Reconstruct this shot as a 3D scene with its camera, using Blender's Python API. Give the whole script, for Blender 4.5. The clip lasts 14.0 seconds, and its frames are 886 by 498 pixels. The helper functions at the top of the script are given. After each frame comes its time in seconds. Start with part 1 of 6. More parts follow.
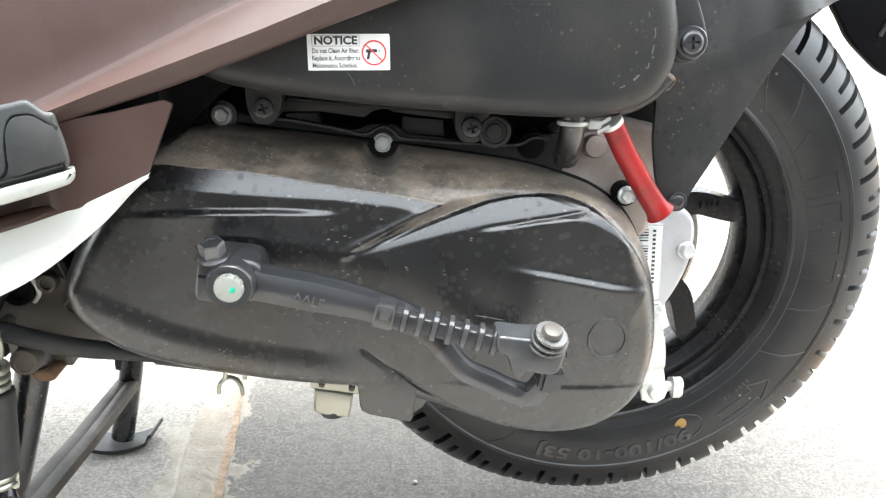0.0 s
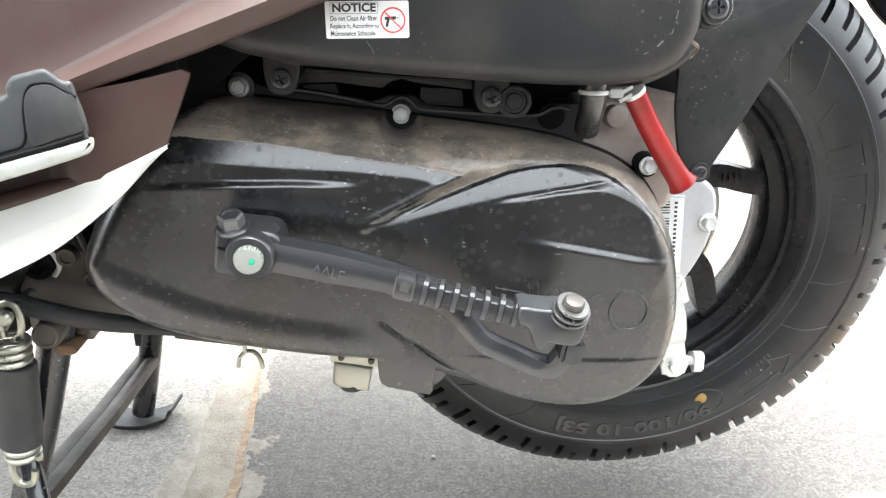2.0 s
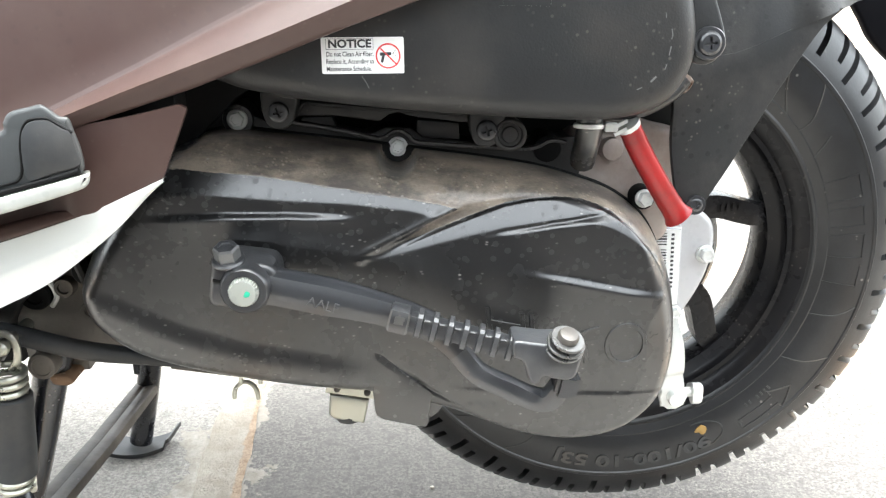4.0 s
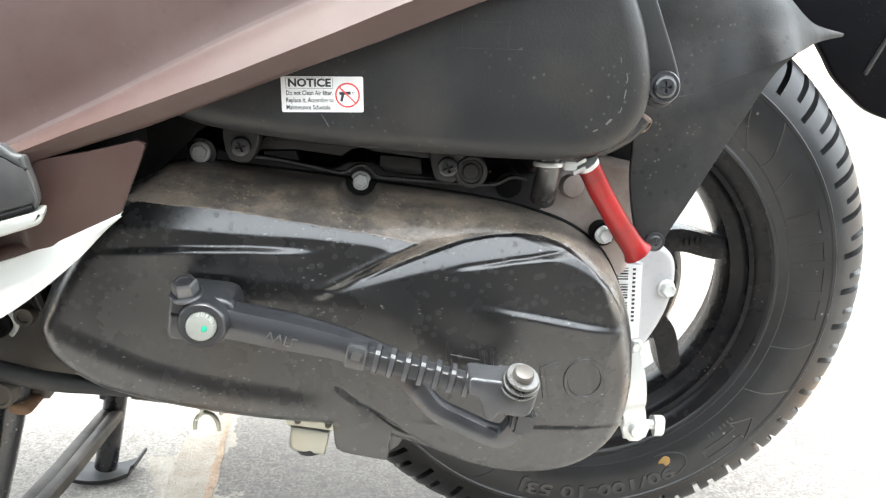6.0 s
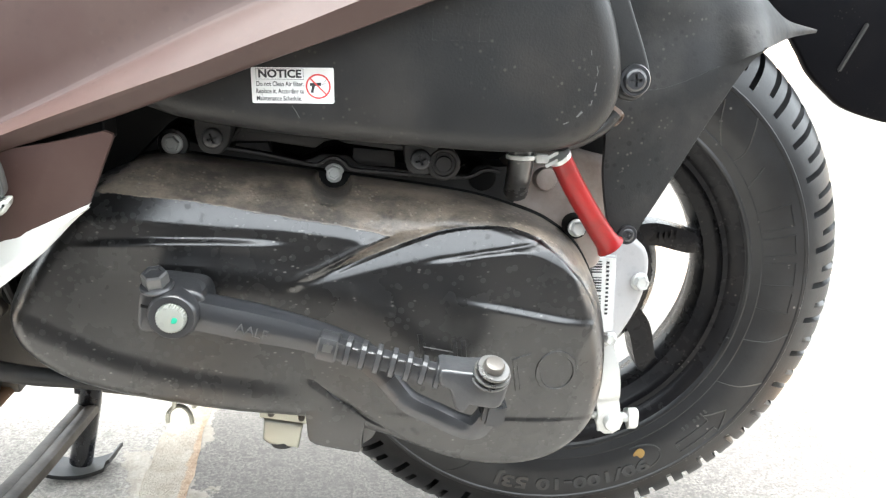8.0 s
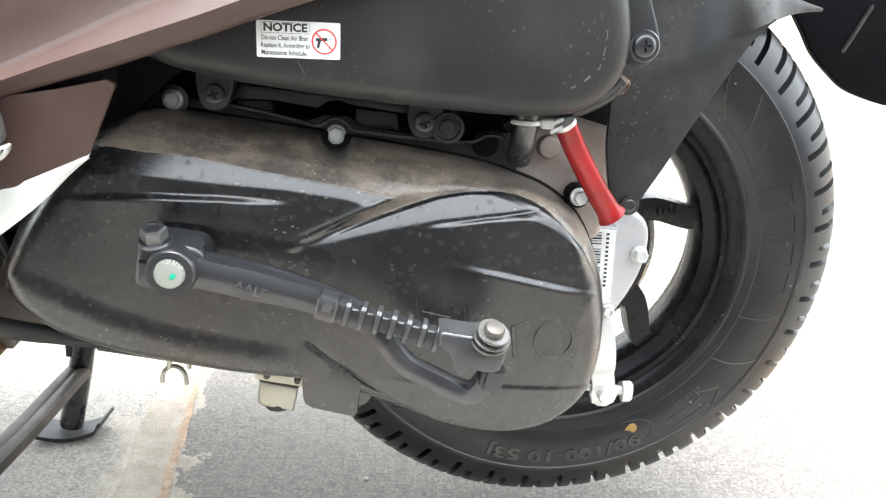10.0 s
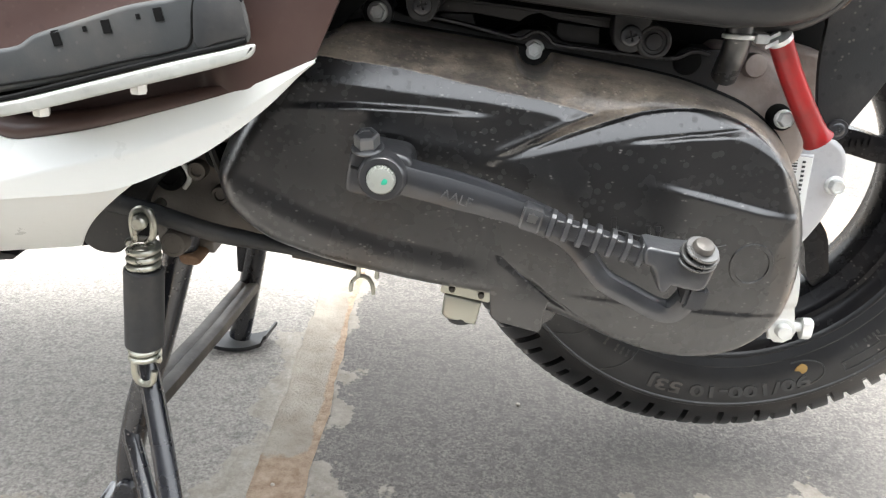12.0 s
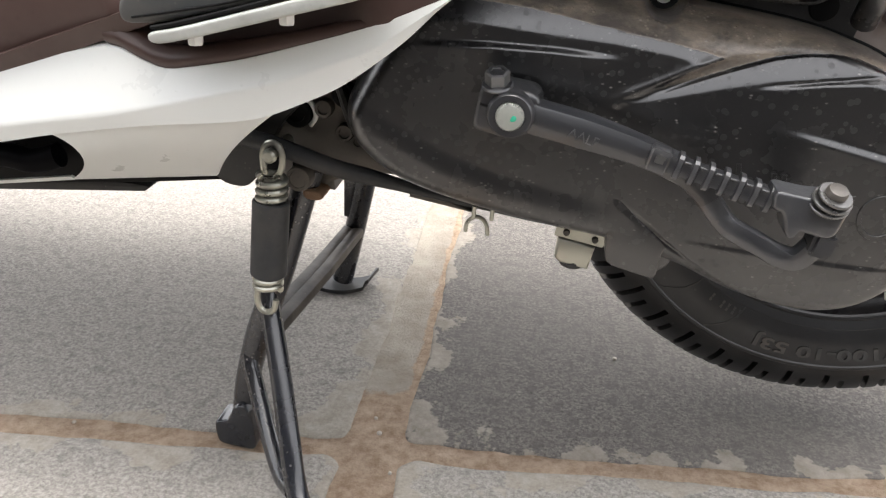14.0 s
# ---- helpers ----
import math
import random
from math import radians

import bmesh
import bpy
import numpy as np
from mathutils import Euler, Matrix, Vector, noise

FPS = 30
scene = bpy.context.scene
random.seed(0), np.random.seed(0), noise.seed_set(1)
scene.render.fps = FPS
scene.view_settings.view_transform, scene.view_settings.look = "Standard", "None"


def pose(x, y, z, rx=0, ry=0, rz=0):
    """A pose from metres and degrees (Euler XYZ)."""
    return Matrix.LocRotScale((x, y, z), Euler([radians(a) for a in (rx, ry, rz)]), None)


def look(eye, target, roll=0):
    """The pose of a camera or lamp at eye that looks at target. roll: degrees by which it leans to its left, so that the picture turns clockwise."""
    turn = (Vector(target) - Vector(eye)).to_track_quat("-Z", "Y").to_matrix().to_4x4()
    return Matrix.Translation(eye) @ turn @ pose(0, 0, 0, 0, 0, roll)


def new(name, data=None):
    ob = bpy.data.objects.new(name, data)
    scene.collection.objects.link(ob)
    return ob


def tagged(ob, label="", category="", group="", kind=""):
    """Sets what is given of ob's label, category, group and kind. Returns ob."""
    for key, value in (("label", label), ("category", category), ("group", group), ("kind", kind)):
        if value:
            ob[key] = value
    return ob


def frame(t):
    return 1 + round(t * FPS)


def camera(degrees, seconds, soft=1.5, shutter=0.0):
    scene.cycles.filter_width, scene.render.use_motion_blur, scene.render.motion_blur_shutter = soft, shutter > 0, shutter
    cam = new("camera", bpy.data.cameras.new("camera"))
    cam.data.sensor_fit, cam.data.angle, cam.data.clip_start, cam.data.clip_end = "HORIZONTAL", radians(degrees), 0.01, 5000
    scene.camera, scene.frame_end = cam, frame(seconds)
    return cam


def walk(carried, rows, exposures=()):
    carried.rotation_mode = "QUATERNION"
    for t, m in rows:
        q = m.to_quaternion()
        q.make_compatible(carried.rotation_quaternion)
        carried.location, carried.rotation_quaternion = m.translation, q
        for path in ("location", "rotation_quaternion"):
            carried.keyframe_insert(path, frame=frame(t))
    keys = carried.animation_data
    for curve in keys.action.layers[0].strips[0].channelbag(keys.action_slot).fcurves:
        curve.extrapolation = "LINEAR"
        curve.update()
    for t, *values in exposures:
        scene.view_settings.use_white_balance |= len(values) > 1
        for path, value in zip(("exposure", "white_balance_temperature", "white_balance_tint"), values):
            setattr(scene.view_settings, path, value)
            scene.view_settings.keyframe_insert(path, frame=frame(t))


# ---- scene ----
SKY_STRENGTH = 0.31
SUN_STRENGTH = 0.6
EXPO = [(0.0, 2.24, 6350, 5), (8.0, 2.24, 6350, 5), (11.5, 2.15, 6400, 6), (12.5, 1.38, 6600, 10), (13.0, 1.25, 6700, 11), (14.0, 1.25, 6700, 11)]
cam = camera(57.94, 14.0, 1.25)
PATH = [
    (0, (-0.1579, -0.5797, 0.4385), (-0.1159, -0.0144, 0.2418), 1.40),
    (0.5, (-0.1594, -0.5790, 0.4384), (-0.1188, -0.0147, 0.2388), 1.32),
    (1, (-0.1608, -0.5789, 0.4376), (-0.1218, -0.0151, 0.2360), 1.20),
    (1.5, (-0.1610, -0.5781, 0.4356), (-0.1255, -0.0152, 0.2310), 1.01),
    (2, (-0.1603, -0.5778, 0.4330), (-0.1293, -0.0169, 0.2224), 0.82),
    (2.5, (-0.1599, -0.5769, 0.4335), (-0.1333, -0.0167, 0.2205), 0.69),
    (3, (-0.1593, -0.5764, 0.4343), (-0.1338, -0.0146, 0.2252), 0.68),
    (5.5, (-0.1474, -0.5791, 0.4437), (-0.1102, -0.0070, 0.2665), 1.63),
    (6, (-0.1444, -0.5784, 0.4469), (-0.1036, -0.0076, 0.2668), 1.94),
    (6.5, (-0.1414, -0.5784, 0.4505), (-0.0968, -0.0090, 0.2667), 2.24),
    (7, (-0.1382, -0.5793, 0.4499), (-0.0903, -0.0096, 0.2676), 2.39),
    (7.5, (-0.1370, -0.5799, 0.4488), (-0.0863, -0.0102, 0.2674), 2.44),
    (8, (-0.1384, -0.5800, 0.4453), (-0.0857, -0.0108, 0.2630), 2.39),
    (10.5, (-0.1438, -0.5794, 0.4342), (-0.0873, -0.0168, 0.2333), 4.72),
    (11, (-0.1472, -0.5785, 0.4329), (-0.1097, -0.0170, 0.2247), 4.07),
    (11.5, (-0.1631, -0.5783, 0.4296), (-0.1493, -0.0189, 0.2131), 3.55),
    (12, (-0.1878, -0.5872, 0.4174), (-0.2071, -0.0361, 0.1810), 3.44),
    (12.5, (-0.2041, -0.6033, 0.4060), (-0.2543, -0.0646, 0.1468), 3.52),
    (13, (-0.2063, -0.6056, 0.4036), (-0.2801, -0.0728, 0.1377), 3.18),
    (13.5, (-0.2057, -0.6054, 0.4049), (-0.2829, -0.0720, 0.1412), 3.27),
    (14, (-0.2078, -0.6055, 0.4064), (-0.2829, -0.0711, 0.1443), 3.36),
]
walk(cam, [(t, look(eye, target, roll)) for t, eye, target, roll in PATH],
     exposures=EXPO)

# ---- light: an overcast sky and a wide, weak sun ----
world = bpy.data.worlds.new("overcast_sky")
scene.world = world
world.use_nodes = True
wn = world.node_tree.nodes
wl = world.node_tree.links
sky = wn.new("ShaderNodeTexSky")
sky.sky_type = "NISHITA"
sky.sun_disc = False
sky.sun_elevation = radians(87)
sky.sun_rotation = radians(0)
sky.air_density = 1.0
sky.dust_density = 5.0
sky.ozone_density = 1.0
grey = wn.new("ShaderNodeHueSaturation")
grey.inputs["Saturation"].default_value = 0.2
wl.new(sky.outputs[0], grey.inputs["Color"])
wl.new(grey.outputs[0], wn["Background"].inputs[0])
wn["Background"].inputs[1].default_value = SKY_STRENGTH

sun_data = bpy.data.lights.new("sun", "SUN")
sun_data.energy = SUN_STRENGTH
sun_data.angle = radians(40)
sun_data.color = (1.0, 0.985, 0.95)
sun = new("sun", sun_data)
sun.matrix_world = look((0.0, 0.2, 4.0), (0, 0, 0))


# ---- materials ----
def mat(name, base, rough=0.5, metal=0.0, coat=0.0, spec=0.5):
    m = bpy.data.materials.new(name)
    m.use_nodes = True
    b = m.node_tree.nodes["Principled BSDF"]
    b.inputs["Base Color"].default_value = (*base, 1)
    b.inputs["Roughness"].default_value = rough
    b.inputs["Metallic"].default_value = metal
    b.inputs["Coat Weight"].default_value = coat
    b.inputs["Coat Roughness"].default_value = 0.15
    b.inputs["Specular IOR Level"].default_value = spec
    return m


def node(m, kind, **inputs):
    n = m.node_tree.nodes.new(kind)
    for k, v in inputs.items():
        n.inputs[k.replace("_", " ")].default_value = v
    return n


def wire(m, a, b):
    m.node_tree.links.new(a, b)


def place(m):
    return node(m, "ShaderNodeTexCoord").outputs["Object"]


def noise_tex(m, scale, detail=4.0, rough=0.6, coord=None, distort=0.0):
    n = node(m, "ShaderNodeTexNoise", Scale=scale, Detail=detail, Roughness=rough, Distortion=distort)
    wire(m, coord or place(m), n.inputs["Vector"])
    return n.outputs["Fac"]


def spots(m, scale, lo, hi, coord=None):
    """Round spots: 1 in a cell's middle, 0 outside."""
    v = node(m, "ShaderNodeTexVoronoi", Scale=scale, Randomness=1.0)
    wire(m, coord or place(m), v.inputs["Vector"])
    return ramp(m, v.outputs["Distance"], lo, hi, 1.0, 0.0)


def ramp(m, fac, lo, hi, a=0.0, b=1.0):
    r = node(m, "ShaderNodeMapRange")
    r.inputs["From Min"].default_value = lo
    r.inputs["From Max"].default_value = hi
    r.inputs["To Min"].default_value = a
    r.inputs["To Max"].default_value = b
    wire(m, fac, r.inputs["Value"])
    return r.outputs["Result"]


def times(m, a, b):
    n = node(m, "ShaderNodeMath")
    n.operation = "MULTIPLY"
    for k, v in enumerate((a, b)):
        if isinstance(v, (int, float)):
            n.inputs[k].default_value = v
        else:
            wire(m, v, n.inputs[k])
    return n.outputs[0]


def plus(m, a, b):
    n = node(m, "ShaderNodeMath")
    n.operation = "ADD"
    n.use_clamp = True
    wire(m, a, n.inputs[0])
    wire(m, b, n.inputs[1])
    return n.outputs[0]


def blend(m, fac, a, b):
    n = node(m, "ShaderNodeMix")
    n.data_type = "RGBA"
    for k, v in ((0, fac), (6, a), (7, b)):
        if isinstance(v, (int, float)):
            n.inputs[k].default_value = v
        elif isinstance(v, tuple):
            n.inputs[k].default_value = (*v, 1)
        else:
            wire(m, v, n.inputs[k])
    return n.outputs[2]


def colour(m, c):
    wire(m, c, m.node_tree.nodes["Principled BSDF"].inputs["Base Color"])


def rough_by(m, r):
    wire(m, r, m.node_tree.nodes["Principled BSDF"].inputs["Roughness"])


def bump(m, height, dist, strength=1.0):
    n = node(m, "ShaderNodeBump", Strength=strength, Distance=dist)
    wire(m, height, n.inputs["Height"])
    wire(m, n.outputs[0], m.node_tree.nodes["Principled BSDF"].inputs["Normal"])


def dusty(name, base, rough, dust=(0.23, 0.19, 0.15), amount=0.25, speck=0.6, grain=1400, relief=0.00012, drops=0.2, **more):
    """A surface with a thin film of dust, light mud specks and a fine grain."""
    m = mat(name, base, rough, **more)
    film = ramp(m, noise_tex(m, 22, 5), 0.45, 0.8, 0.0, amount)
    speck_mask = times(m, spots(m, 230, 0.13, 0.2), ramp(m, noise_tex(m, 23, 3), 0.52, 0.64))
    drop_mask = times(m, spots(m, 170, 0.2, 0.3), ramp(m, noise_tex(m, 12, 2), 0.48, 0.6))
    c = blend(m, film, base, dust)
    c = blend(m, times(m, drop_mask, drops), c, tuple(v * 0.45 for v in base))
    c = blend(m, times(m, speck_mask, speck), c, (0.42, 0.38, 0.33))
    colour(m, c)
    rough_by(m, plus(m, ramp(m, noise_tex(m, 40, 4), 0.3, 0.7, rough - 0.06, rough + 0.08), times(m, speck_mask, 0.3)))
    bump(m, noise_tex(m, grain, 2), relief, 0.5)
    return m


BLACK_PLASTIC = dusty("textured_black_plastic", (0.0130, 0.0132, 0.0136), 0.42, spec=0.46, drops=0.35, amount=0.08, speck=0.12, grain=900, relief=0.0002)
FENDER_PLASTIC = dusty("dusty_fender_plastic", (0.022, 0.0223, 0.0228), 0.5, spec=0.28, dust=(0.15, 0.135, 0.12), drops=0.6, amount=0.3, speck=0.15, grain=800, relief=0.0002)
BROWN = dusty("brown_satin_paint", (0.052, 0.0265, 0.0215), 0.50, coat=0.12, drops=0.2, amount=0.08, speck=0.06, grain=2500, relief=0.00003)
WHITE = dusty("white_satin_paint", (0.69, 0.705, 0.68), 0.32, drops=0.04, amount=0.02, speck=0.06, grain=2500, relief=0.00002)
LEVER = dusty("worn_black_lever_paint", (0.021, 0.0222, 0.025), 0.33, coat=0.8, amount=0.06, speck=0.2, grain=500, relief=0.0003)
LEVER_BODY = dusty("black_lever_paint", (0.021, 0.0222, 0.0252), 0.38, coat=0.8, amount=0.06, speck=0.12, grain=400, relief=0.0003)
_edge = ramp(LEVER, node(LEVER, "ShaderNodeNewGeometry").outputs["Pointiness"], 0.56, 0.70, 0.0, 0.8)
_was = LEVER.node_tree.nodes["Principled BSDF"].inputs["Base Color"].links[0].from_socket
colour(LEVER, blend(LEVER, _edge, _was, (0.16, 0.16, 0.158)))
STAND = dusty("black_stand_paint", (0.0075, 0.009, 0.0135), 0.24, coat=0.7, amount=0.06, speck=0.25, grain=300, relief=0.00012)
DIRTY_STEEL = dusty("dirty_steel", (0.09, 0.083, 0.075), 0.4, amount=0.25, speck=0.3, metal=0.3)
RUBBER_GREY = dusty("grey_rubber", (0.036, 0.039, 0.040), 0.5, amount=0.2, speck=0.15)
SLEEVE = dusty("black_rubber_sleeve", (0.022, 0.024, 0.026), 0.55, amount=0.2, speck=0.1)
ENGINE = dusty("dusty_cast_engine", (0.10, 0.092, 0.082), 0.6, amount=0.45, speck=0.2, grain=500, relief=0.0003, metal=0.3)
GEAR_CASE = dusty("cast_aluminium", (0.44, 0.44, 0.45), 0.5, drops=0.1, amount=0.2, speck=0.1, grain=450, relief=0.0002, metal=0.3)
CASTING = dusty("muddy_cast_alloy", (0.33, 0.285, 0.26), 0.5, dust=(0.12, 0.07, 0.05), drops=0.3, amount=0.95, speck=0.2, grain=350, relief=0.0004, metal=0.3)
BARE = dusty("dark_bare_steel", (0.026, 0.021, 0.017), 0.5, spec=0.25, amount=0.3, speck=0.2, grain=300, relief=0.0003)
SCUFFED = dusty("scuffed_lever_paint", (0.026, 0.0275, 0.031), 0.34, dust=(0.17, 0.17, 0.17), coat=0.8, amount=0.4, speck=0.2, grain=400, relief=0.0003)
WASHER = dusty("worn_washer_steel", (0.16, 0.16, 0.157), 0.32, amount=0.2, speck=0.1, metal=0.8)
PALE_ALLOY = dusty("scuffed_pale_alloy", (0.46, 0.47, 0.44), 0.42, dust=(0.16, 0.15, 0.13), amount=0.5, speck=0.1, metal=0.35)
ZINC = dusty("zinc_plated_steel", (0.70, 0.71, 0.69), 0.36, amount=0.2, speck=0.2, metal=0.4)
YELLOW_ZINC = dusty("yellow_zinc_steel", (0.40, 0.40, 0.345), 0.3, amount=0.25, speck=0.2, metal=0.85)
RIM = dusty("black_wheel_paint", (0.006, 0.006, 0.007), 0.26, coat=0.0, amount=0.04, speck=0.2, spec=0.2)
# near-black; on the backing sheets below it stands for shade
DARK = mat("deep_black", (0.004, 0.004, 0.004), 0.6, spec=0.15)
GLOSS = dusty("gloss_black_plastic", (0.004, 0.004, 0.005), 0.45, amount=0.01, speck=0.05, spec=0.04)
RED = mat("red_rubber", (0.33, 0.010, 0.010), 0.3)
_red = blend(RED, ramp(RED, noise_tex(RED, 60, 4), 0.45, 0.75), (0.31, 0.006, 0.008), (0.17, 0.012, 0.011))
colour(RED, _red)
RED_TIP = mat("red_print", (0.68, 0.06, 0.06), 0.5)
PAPER = mat("white_label", (0.78, 0.78, 0.76), 0.42)
colour(PAPER, blend(PAPER, ramp(PAPER, noise_tex(PAPER, 60, 4), 0.5, 0.8), (0.78, 0.78, 0.76), (0.66, 0.64, 0.6)))
INK = mat("black_print", (0.03, 0.03, 0.032), 0.5)
GREEN = mat("green_paint_mark", (0.02, 0.36, 0.22), 0.5)
YELLOW = mat("yellow_paint_mark", (0.27, 0.165, 0.045), 0.6)
SCRATCH = mat("pale_scuff", (0.11, 0.11, 0.108), 0.7)
RUST = dusty("rusty_boss", (0.16, 0.085, 0.04), 0.75, amount=0.3)
SHAFT = dusty("pale_shaft_steel", (0.30, 0.31, 0.28), 0.45, amount=0.3, speck=0.1, metal=0.2)
MUD = dusty("mud_brown_cap", (0.11, 0.07, 0.05), 0.6)

# engine cover: satin black with dust lying on its upper shelf and drops down its face
COVER = mat("satin_black_cover", (0.006, 0.006, 0.0065), 0.3, spec=0.6, coat=1.0)
COVER.node_tree.nodes["Principled BSDF"].inputs["Coat Roughness"].default_value = 0.30
_at = node(COVER, "ShaderNodeAttribute")
_at.attribute_name = "shelf"
_rag = node(COVER, "ShaderNodeMath")
_rag.operation = "ADD"
wire(COVER, _at.outputs["Fac"], _rag.inputs[0])
wire(COVER, ramp(COVER, noise_tex(COVER, 75, 7, 0.7), 0.3, 0.7, -0.38, 0.38), _rag.inputs[1])
_shelf = times(COVER, ramp(COVER, _rag.outputs[0], 0.42, 0.62), ramp(COVER, _at.outputs["Fac"], 0.02, 0.2))
_map = node(COVER, "ShaderNodeMapping", Scale=(0.7, 1.0, 1.3))
wire(COVER, place(COVER), _map.inputs["Vector"])
_streak = noise_tex(COVER, 48, 9, 0.74, _map.outputs[0], 0.15)
_crumb = times(COVER, spots(COVER, 330, 0.16, 0.34), ramp(COVER, noise_tex(COVER, 34, 3), 0.50, 0.58))
_damp = ramp(COVER, noise_tex(COVER, 26, 6, 0.7, _map.outputs[0]), 0.50, 0.60, 0.0, 0.75)
_long = node(COVER, "ShaderNodeMapping", Rotation=(0.0, 0.5, 0.0), Scale=(0.75, 1.0, 1.35))
wire(COVER, place(COVER), _long.inputs["Vector"])
_fleck = times(COVER, spots(COVER, 250, 0.05, 0.21, _long.outputs[0]), ramp(COVER, noise_tex(COVER, 60, 3), 0.50, 0.56))
_dropc = times(COVER, spots(COVER, 165, 0.22, 0.30), ramp(COVER, noise_tex(COVER, 30, 2), 0.38, 0.48))
_film = ramp(COVER, noise_tex(COVER, 16, 5), 0.42, 0.8, 0.0, 0.03)
_c = blend(COVER, _film, (0.005, 0.0053, 0.006), (0.2, 0.17, 0.14))
_c = blend(COVER, ramp(COVER, noise_tex(COVER, 420, 4, 0.8), 0.52, 0.72, 0.0, 0.035), _c, (0.26, 0.24, 0.215))
_c = blend(COVER, times(COVER, _dropc, 0.9), _c, (0.004, 0.004, 0.004))
_c = blend(COVER, _shelf, _c, blend(COVER, plus(COVER, ramp(COVER, _streak, 0.40, 0.64, 0.0, 0.85), ramp(COVER, _rag.outputs[0], 0.50, 0.8, 0.35, 0.0)), (0.055, 0.0445, 0.035), (0.27, 0.218, 0.165)))
_c = blend(COVER, times(COVER, _shelf, _damp), _c, (0.030, 0.025, 0.020))
_c = blend(COVER, times(COVER, times(COVER, _shelf, _crumb), 0.5), _c, (0.33, 0.275, 0.215))
_c = blend(COVER, times(COVER, _fleck, 0.7), _c, (0.30, 0.285, 0.265))
colour(COVER, _c)
rough_by(COVER, plus(COVER, ramp(COVER, noise_tex(COVER, 35, 4), 0.3, 0.7, 0.22, 0.32), plus(COVER, times(COVER, _shelf, 0.45), times(COVER, _dropc, 0.35))))
bump(COVER, plus(COVER, times(COVER, noise_tex(COVER, 800, 2), 0.08), times(COVER, _shelf, plus(COVER, times(COVER, noise_tex(COVER, 210, 5, 0.7), 0.6), times(COVER, _crumb, 0.5)))), 0.0011, 0.7)

# tyre rubber
TYRE = mat("tyre_rubber", (0.020, 0.021, 0.022), 0.34)
_t = blend(TYRE, ramp(TYRE, noise_tex(TYRE, 30, 6), 0.4, 0.75, 0.0, 0.5), (0.0075, 0.008, 0.009), (0.030, 0.031, 0.033))
_t = blend(TYRE, times(TYRE, spots(TYRE, 110, 0.08, 0.14), ramp(TYRE, noise_tex(TYRE, 15, 2), 0.52, 0.62, 0.0, 0.6)), _t, (0.3, 0.28, 0.26))
colour(TYRE, _t)
bump(TYRE, noise_tex(TYRE, 420, 3), 0.0002, 0.5)

# raised marks paler: scuffed tops, plus light on the relief as colour
TYRE_MARK = dusty("scuffed_lit_rubber", (0.030, 0.031, 0.032), 0.5, amount=0.3, speck=0.1)

# ground: flamed granite, cement and red earth
GRANITE = mat("grey_granite", (0.26, 0.24, 0.235), 0.9, spec=0.25)
_co = place(GRANITE)
_g1 = noise_tex(GRANITE, 300, 6, 0.85, _co)
_g2 = noise_tex(GRANITE, 4.5, 5, 0.6, _co)
_g3 = noise_tex(GRANITE, 85, 5, 0.75, _co)
_gc = blend(GRANITE, ramp(GRANITE, _g1, 0.38, 0.62), (0.036, 0.0335, 0.0305), (0.215, 0.197, 0.180))
_gc = blend(GRANITE, ramp(GRANITE, _g3, 0.48, 0.62, 0.0, 0.7), _gc, (0.062, 0.058, 0.054))
_gc = blend(GRANITE, ramp(GRANITE, _g2, 0.42, 0.7, 0.0, 0.6), _gc, (0.125, 0.117, 0.107))
# slab paleness: partly the stone's own, partly light put into the colour
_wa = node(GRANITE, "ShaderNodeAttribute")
_wa.attribute_name = "lit_tone"
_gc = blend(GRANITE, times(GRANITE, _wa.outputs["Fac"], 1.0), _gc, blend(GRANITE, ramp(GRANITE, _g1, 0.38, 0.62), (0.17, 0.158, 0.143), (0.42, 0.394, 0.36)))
_gc = blend(GRANITE, ramp(GRANITE, _g3, 0.50, 0.62, 0.0, 0.35), _gc, (0.085, 0.082, 0.077))
_inf = node(GRANITE, "ShaderNodeObjectInfo").outputs["Random"]
_gc = blend(GRANITE, ramp(GRANITE, _inf, 0, 1, 0.0, 0.2), _gc, (0.12, 0.115, 0.11))
# cement dragged over the slab's rim
_ra = node(GRANITE, "ShaderNodeAttribute")
_ra.attribute_name = "rim"
_rs = node(GRANITE, "ShaderNodeMath")
_rs.operation = "ADD"
wire(GRANITE, _ra.outputs["Fac"], _rs.inputs[0])
wire(GRANITE, ramp(GRANITE, noise_tex(GRANITE, 13, 7, 0.62, _co), 0.3, 0.7, -1.08, 0.12), _rs.inputs[1])
_rm = ramp(GRANITE, _rs.outputs[0], 0.40, 0.45)
_sc = blend(GRANITE, ramp(GRANITE, noise_tex(GRANITE, 60, 6, 0.7, _co), 0.35, 0.65), (0.235, 0.205, 0.165), (0.36, 0.33, 0.285))
_gc = blend(GRANITE, times(GRANITE, _rm, 0.6), _gc, _sc)
colour(GRANITE, _gc)
bump(GRANITE, plus(GRANITE, times(GRANITE, _g1, 0.6), times(GRANITE, _rm, 0.45)), 0.0014, 0.45)
CEMENT = mat("cement_and_earth_joint", (0.36, 0.33, 0.28), 0.88, spec=0.2)
_co = place(CEMENT)
_cc = blend(CEMENT, ramp(CEMENT, noise_tex(CEMENT, 24, 6, 0.65, _co), 0.35, 0.65), (0.27, 0.235, 0.195), (0.38, 0.345, 0.295))
_ce = blend(CEMENT, ramp(CEMENT, noise_tex(CEMENT, 75, 8, 0.75, _co), 0.36, 0.64), (0.23, 0.160, 0.108), (0.42, 0.325, 0.245))
